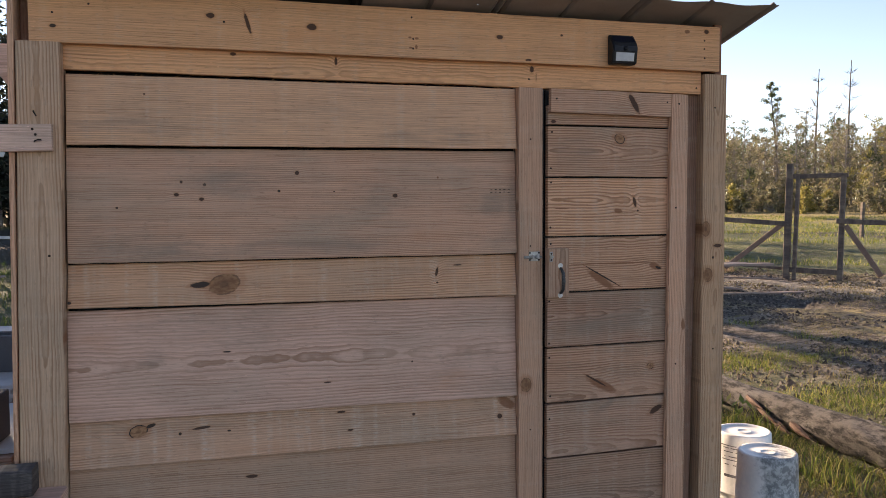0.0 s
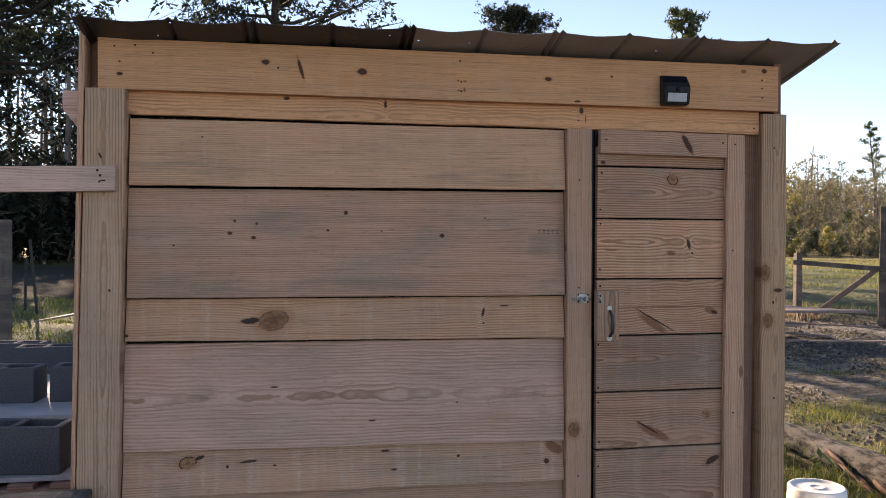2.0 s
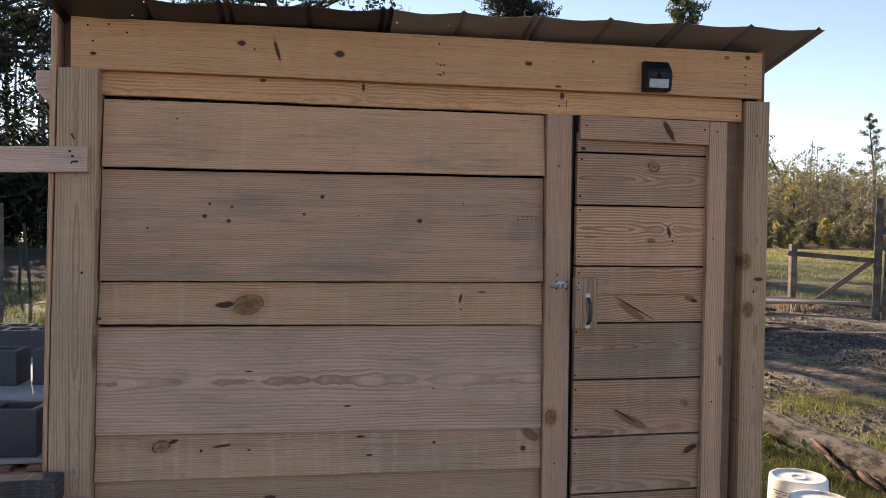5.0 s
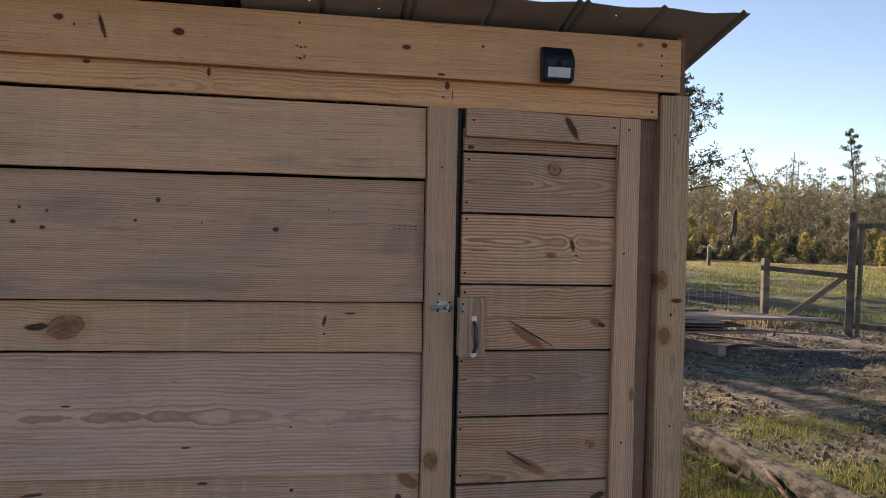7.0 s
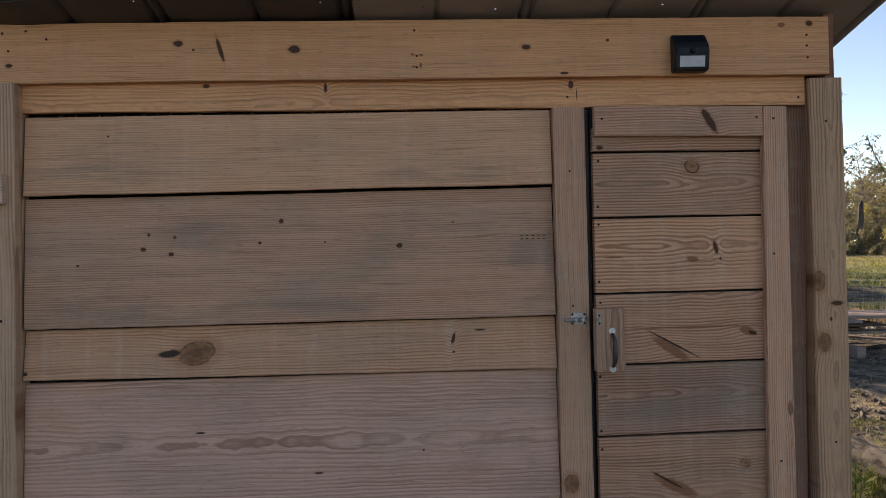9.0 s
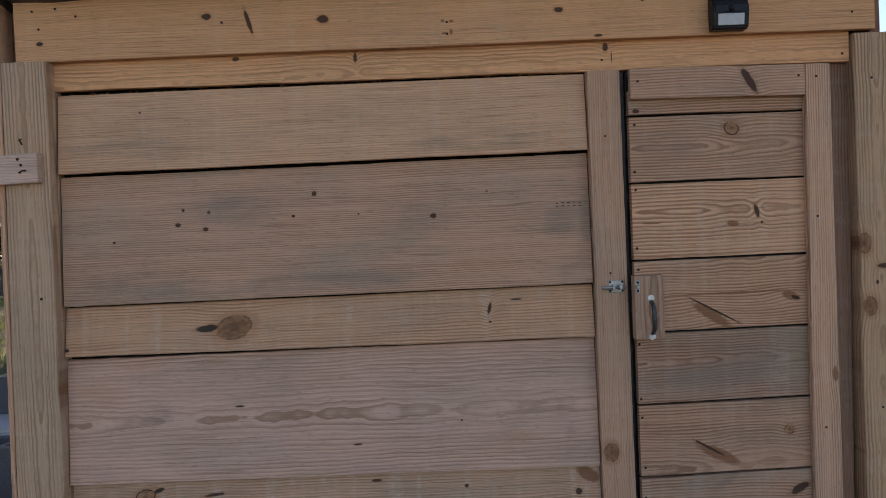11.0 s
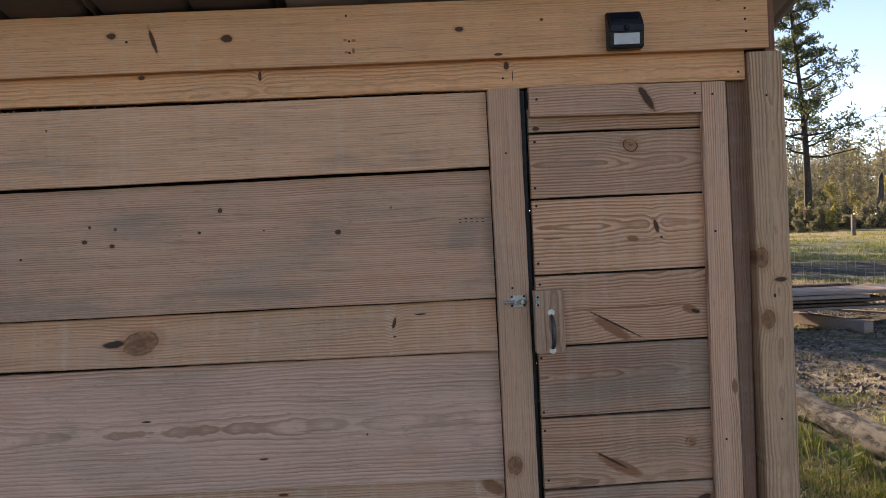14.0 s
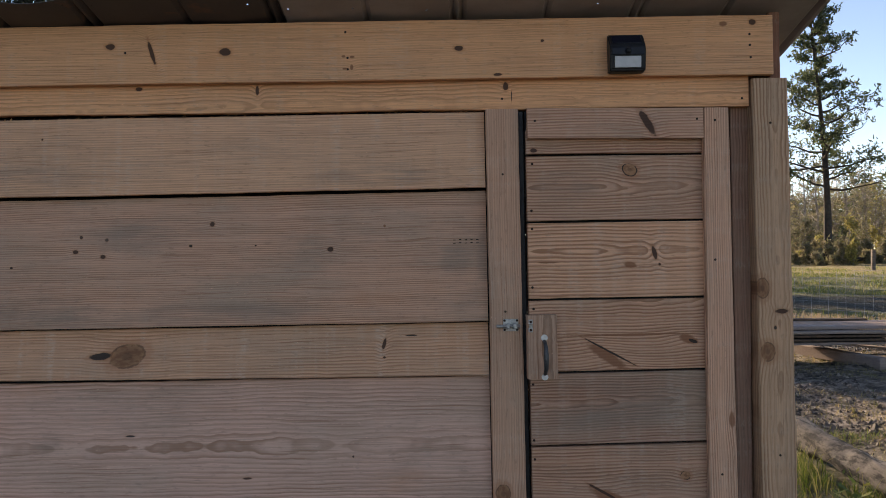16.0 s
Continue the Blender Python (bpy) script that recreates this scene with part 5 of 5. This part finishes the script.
for cx, cy in ((3.62, 1.62), (3.74, 2.28), (3.55, 2.0)):
    for _ in range(26):
        a, h, L = rng.uniform(0, 6.28), rng.uniform(0.03, 0.26), rng.uniform(0.04, 0.11)
        x, y, z = cx + rng.normal(0, 0.035), cy + rng.normal(0, 0.035), gz(cx, cy) + h
        d, s, i = Vector((math.cos(a), math.sin(a), 0.5)).normalized(), Vector((-math.sin(a), math.cos(a), 0)), len(v)
        p = Vector((x, y, z))
        v += [p, p + d * L * 0.5 + s * L * 0.16, p + d * L, p + d * L * 0.5 - s * L * 0.16]
        f.append((i, i + 1, i + 2, i + 3))
    tube([(cx, cy, gz(cx, cy)), (cx + 0.01, cy, gz(cx, cy) + 0.26)], [0.004, 0.002], 5, v, f)
tagged(raw("leafy_weeds", v, f, m_grass), "leafy green weeds beside the log", "weeds", kind="stuff")


def tuft(v, f, p, size, n, up=0.4):
    for _ in range(n):
        d = Vector(rng.normal(0, 1, 3)) + Vector((0, 0, up))
        d.normalize()
        s = d.cross(Vector(rng.normal(0, 1, 3))).normalized()
        q = Vector(p) + Vector(rng.normal(0, size * 0.5, 3))
        L, w, i = size * rng.uniform(0.6, 1.3), size * rng.uniform(0.14, 0.30), len(v)
        v += [q - s * w, q + s * w, q + d * L]
        f.append((i, i + 1, i + 2))


def pine(x, y, height, first, spread, limbs, clump, mat, label, trunk_r=0.28, tilt=(0, 0), tufts=9, taper=0.75):
    o = thing("pine_tree", label, "tree", (x, y, gz(x, y)))
    tp = [(tilt[0] * k * k + 0.12 * math.sin(k * 5), tilt[1] * k * k, -0.3 + (height + 0.3) * k) for k in np.linspace(0, 1, 14)]
    v, f = tube(tp, [trunk_r * (1 - 0.92 * k) + 0.02 for k in np.linspace(0, 1, 14)], 10, rough=0.2)
    lv, lf = [], []
    for i in range(limbs):
        k = first + (1 - first) * (i + rng.uniform(0, 0.9)) / limbs
        a = i * 2.4 + rng.uniform(-0.5, 0.5)
        L = spread * (1.02 - ((k - first) / (1 - first)) ** ((1.0 if taper > 0.8 else 1.3) if first < 0.75 else 3.0) * taper) * rng.uniform(0.42, 1.15)
        z0 = height * k
        base = Vector((tilt[0] * k * k, tilt[1] * k * k, z0))
        d = Vector((math.cos(a), math.sin(a), 0))
        rise = rng.uniform(-0.12, 0.35)
        pl = [base + d * L * t + Vector((0, 0, L * (rise * t + 0.22 * t * t))) + Vector(rng.normal(0, 0.05 * L, 3)) * t for t in np.linspace(0, 1, 6)]
        tube(pl, [0.05 * spread / 3 * (1 - t * 0.85) for t in np.linspace(0, 1, 6)], 5, v, f)
        for t in np.linspace(0.35, 1.0, 7):
            c = pl[0].lerp(pl[-1], t) + Vector((0, 0, L * 0.02))
            for _ in range(3):
                e = c + Vector((rng.normal(0, L * 0.13), rng.normal(0, L * 0.13), rng.normal(0.05, L * 0.07)))
                tube([c, e], [0.012, 0.006], 3, v, f)
                tuft(lv, lf, e, clump, tufts)
    raw("trunk", v, f, m_trunk, o, smooth=True)
    raw("crown", lv, lf, mat, o)
    return o


pine(23.9, 45.5, 15.4, 0.28, 4.3, 44, 0.24, m_needle, "tall sunlit pine with an open crown at the field edge", 0.22, (-0.6, 0.0), 12, 0.84)
pine(12.4, 45.0, 14.8, 0.84, 2.3, 40, 0.17, m_needle_shade, "pine with a dense rounded crown beyond the shed", 0.3, (0, 0), 16)
pine(-1.0, 25.0, 13.0, 0.42, 4.6, 40, 0.20, m_needle_shade, "dark pine with spreading branches behind the shed", 0.28, (0.3, 0), 12)
pine(-10.4, 24.5, 14.0, 0.45, 5.8, 80, 0.24, m_needle_shade, "dark pine with spreading branches over the yard", 0.28, (0.3, 0), 12)


def bare_tree(x, y, height, lean, mat, label, curve=0.0, twigs=16, name="bare_tree"):
    o = thing(name, label, "tree", (x, y, gz(x, y)), "bare trees at the wood's edge")
    tp = [Vector((lean * k + curve * math.sin(k * math.pi * 1.6), 0.1 * math.sin(4 * k), height * k - 0.2)) for k in np.linspace(0, 1, 12)]
    v, f = tube(tp, [0.11 * (1 - 0.9 * k) + 0.02 for k in np.linspace(0, 1, 12)], 7)
    for i in range(twigs):
        k = rng.uniform(0.45, 1.0)
        b = tp[min(11, int(k * 11))]
        a = rng.uniform(0, 6.28)
        L = height * rng.uniform(0.03, 0.09) * (1.35 - k * 0.7)
        e = b + Vector((math.cos(a) * L, math.sin(a) * L, L * rng.uniform(0.4, 1.1)))
        m = b.lerp(e, 0.5) + Vector((0, 0, -L * 0.1))
        tube([b, m, e], [0.018, 0.013, 0.006], 3, v, f)
        for _ in range(3):
            tube([m, m + Vector(rng.normal(0, L * 0.3, 3)) + Vector((0, 0, L * 0.4))], [0.010, 0.005], 3, v, f)
    raw("trunk", v, f, mat, o)
    return o


bare_tree(41.0, 59.6, 8.9, -3.6, m_trunk, "slender leaning bare tree at the wood's edge", 0.4)
bare_tree(45.4, 65.7, 9.6, 0.2, m_trunk_pale, "straight bare tree with a thin forked top", 0.0, 22)
bare_tree(52.0, 66.0, 9.8, 0.4, m_trunk_pale, "straight bare tree with a thin forked top", 0.1, 30)
o = pine(54.0, 68.2, 12.0, 0.55, 1.5, 16, 0.20, m_needle, "thin pine with a ragged top above the woods", 0.14, (-0.8, 0), 6)
bare_tree(48.1, 55.3, 11.6, 0.1, m_trunk_pale, "straight bare tree with a thin forked top", 0.0, 44)
bare_tree(50.2, 54.0, 12.2, 0.1, m_trunk_pale, "straight bare tree with a thin forked top", 0.05, 44)
bare_tree(63.0, 62.0, 12.0, 0.1, m_trunk_pale, "straight bare tree with a thin forked top", 0.0, 34)
bare_tree(69.0, 60.0, 12.6, 0.2, m_trunk_pale, "straight bare tree with a thin forked top", 0.1, 34)
pine(74.0, 56.0, 12.5, 0.5, 1.8, 20, 0.28, m_needle, "thin pine with a ragged top above the woods", 0.2, (0.4, 0), 9)


def woods(name, places, mats, label, size, leaves, dense):
    """A belt of mixed small trees: trunks, twigs and many small leaves."""
    v, f, idx = [], [], []
    for x, y, h, kind in places:
        z = gz(x, y) - 0.3
        n0 = len(f)
        top = Vector((x + rng.normal(0, 0.3), y, z + h))
        tube([(x, y, z), ((x + top.x) / 2 + rng.normal(0, 0.15), y, z + h * 0.5), top], [0.11 * h / 8, 0.075 * h / 8, 0.02], 5, v, f)
        cl = []
        for i in range(dense):
            k = rng.uniform(0.15 if kind else 0.4, 1.0)
            a = rng.uniform(0, 6.28)
            L = h * rng.uniform(0.06, 0.24) * (1.25 - k * 0.8)
            b = Vector((x, y, z)).lerp(top, k)
            e = b + Vector((math.cos(a) * L, math.sin(a) * L, L * rng.uniform(0.1, 0.9)))
            tube([b, e], [0.03, 0.012], 3, v, f)
            cl.append(e)
        idx += [0] * (len(f) - n0)
        n1 = len(f)
        for e in cl:
            tuft(v, f, e, size * rng.uniform(0.7, 1.3), leaves, 0.2)
        idx += [kind] * (len(f) - n1)
    return tagged(raw(name, v, f, mats, index=idx), label, "woods", kind="stuff")


places = []
for i in range(420):
    az, d = radians(rng.uniform(12, 68)), rng.uniform(64, 125)
    places.append((1.2 + d * math.sin(az), d * math.cos(az), rng.uniform(4.2, 7.6) * (0.8 + d / 260), int(rng.choice([1, 1, 1, 2, 3], p=[0.25, 0.25, 0.25, 0.15, 0.10]))))
woods("far_woods", places, [m_twig, m_leaf, m_needle, m_gold], "mixed autumn woods along the far field edge", 0.18, 18, 46)
places = []
for i in range(170):
    az, d = radians(rng.uniform(8, 72)), rng.uniform(128, 165)
    places.append((1.2 + d * math.sin(az), d * math.cos(az), rng.uniform(8.0, 11.5), int(rng.choice([1, 2], p=[0.7, 0.3]))))
woods("distant_woods", places, [m_twig, m_leaf, m_needle], "distant woods closing the far side of the field", 0.75, 9, 40)
places = []
for i in range(230):
    az, d = radians(rng.uniform(12, 68)), rng.uniform(55, 70)
    places.append((1.2 + d * math.sin(az), d * math.cos(az), rng.uniform(1.2, 3.2), int(rng.choice([1, 2, 3], p=[0.60, 0.27, 0.13]))))
for i in range(120):
    az, d = radians(rng.uniform(17, 52)), rng.uniform(49, 57)
    places.append((1.2 + d * math.sin(az), d * math.cos(az), rng.uniform(0.8, 1.9), int(rng.choice([1, 3], p=[0.72, 0.28]))))
woods("undergrowth", places, [m_twig, m_leaf, m_needle, m_gold], "golden undergrowth in front of the woods", 0.16, 20, 40)
places = []
# trees left of the view are added unseen; the extra height shades the yard
for i in range(230):
    az, d = radians(rng.uniform(-95, 4)), rng.uniform(36, 60)
    places.append((1.2 + d * math.sin(az), d * math.cos(az), rng.uniform(8.0, 11.5) * (1.3 if az < -0.28 else 1.0), 1))
for i in range(110):
    az, d = radians(rng.uniform(-50, 4)), rng.uniform(34, 46)
    places.append((1.2 + d * math.sin(az), d * math.cos(az), rng.uniform(2.0, 5.0), 1))
woods("left_woods", places, [m_twig, m_needle_shade], "dark dense pine woods behind the yard, extended unseen to screen the sun", 0.42, 12, 40)
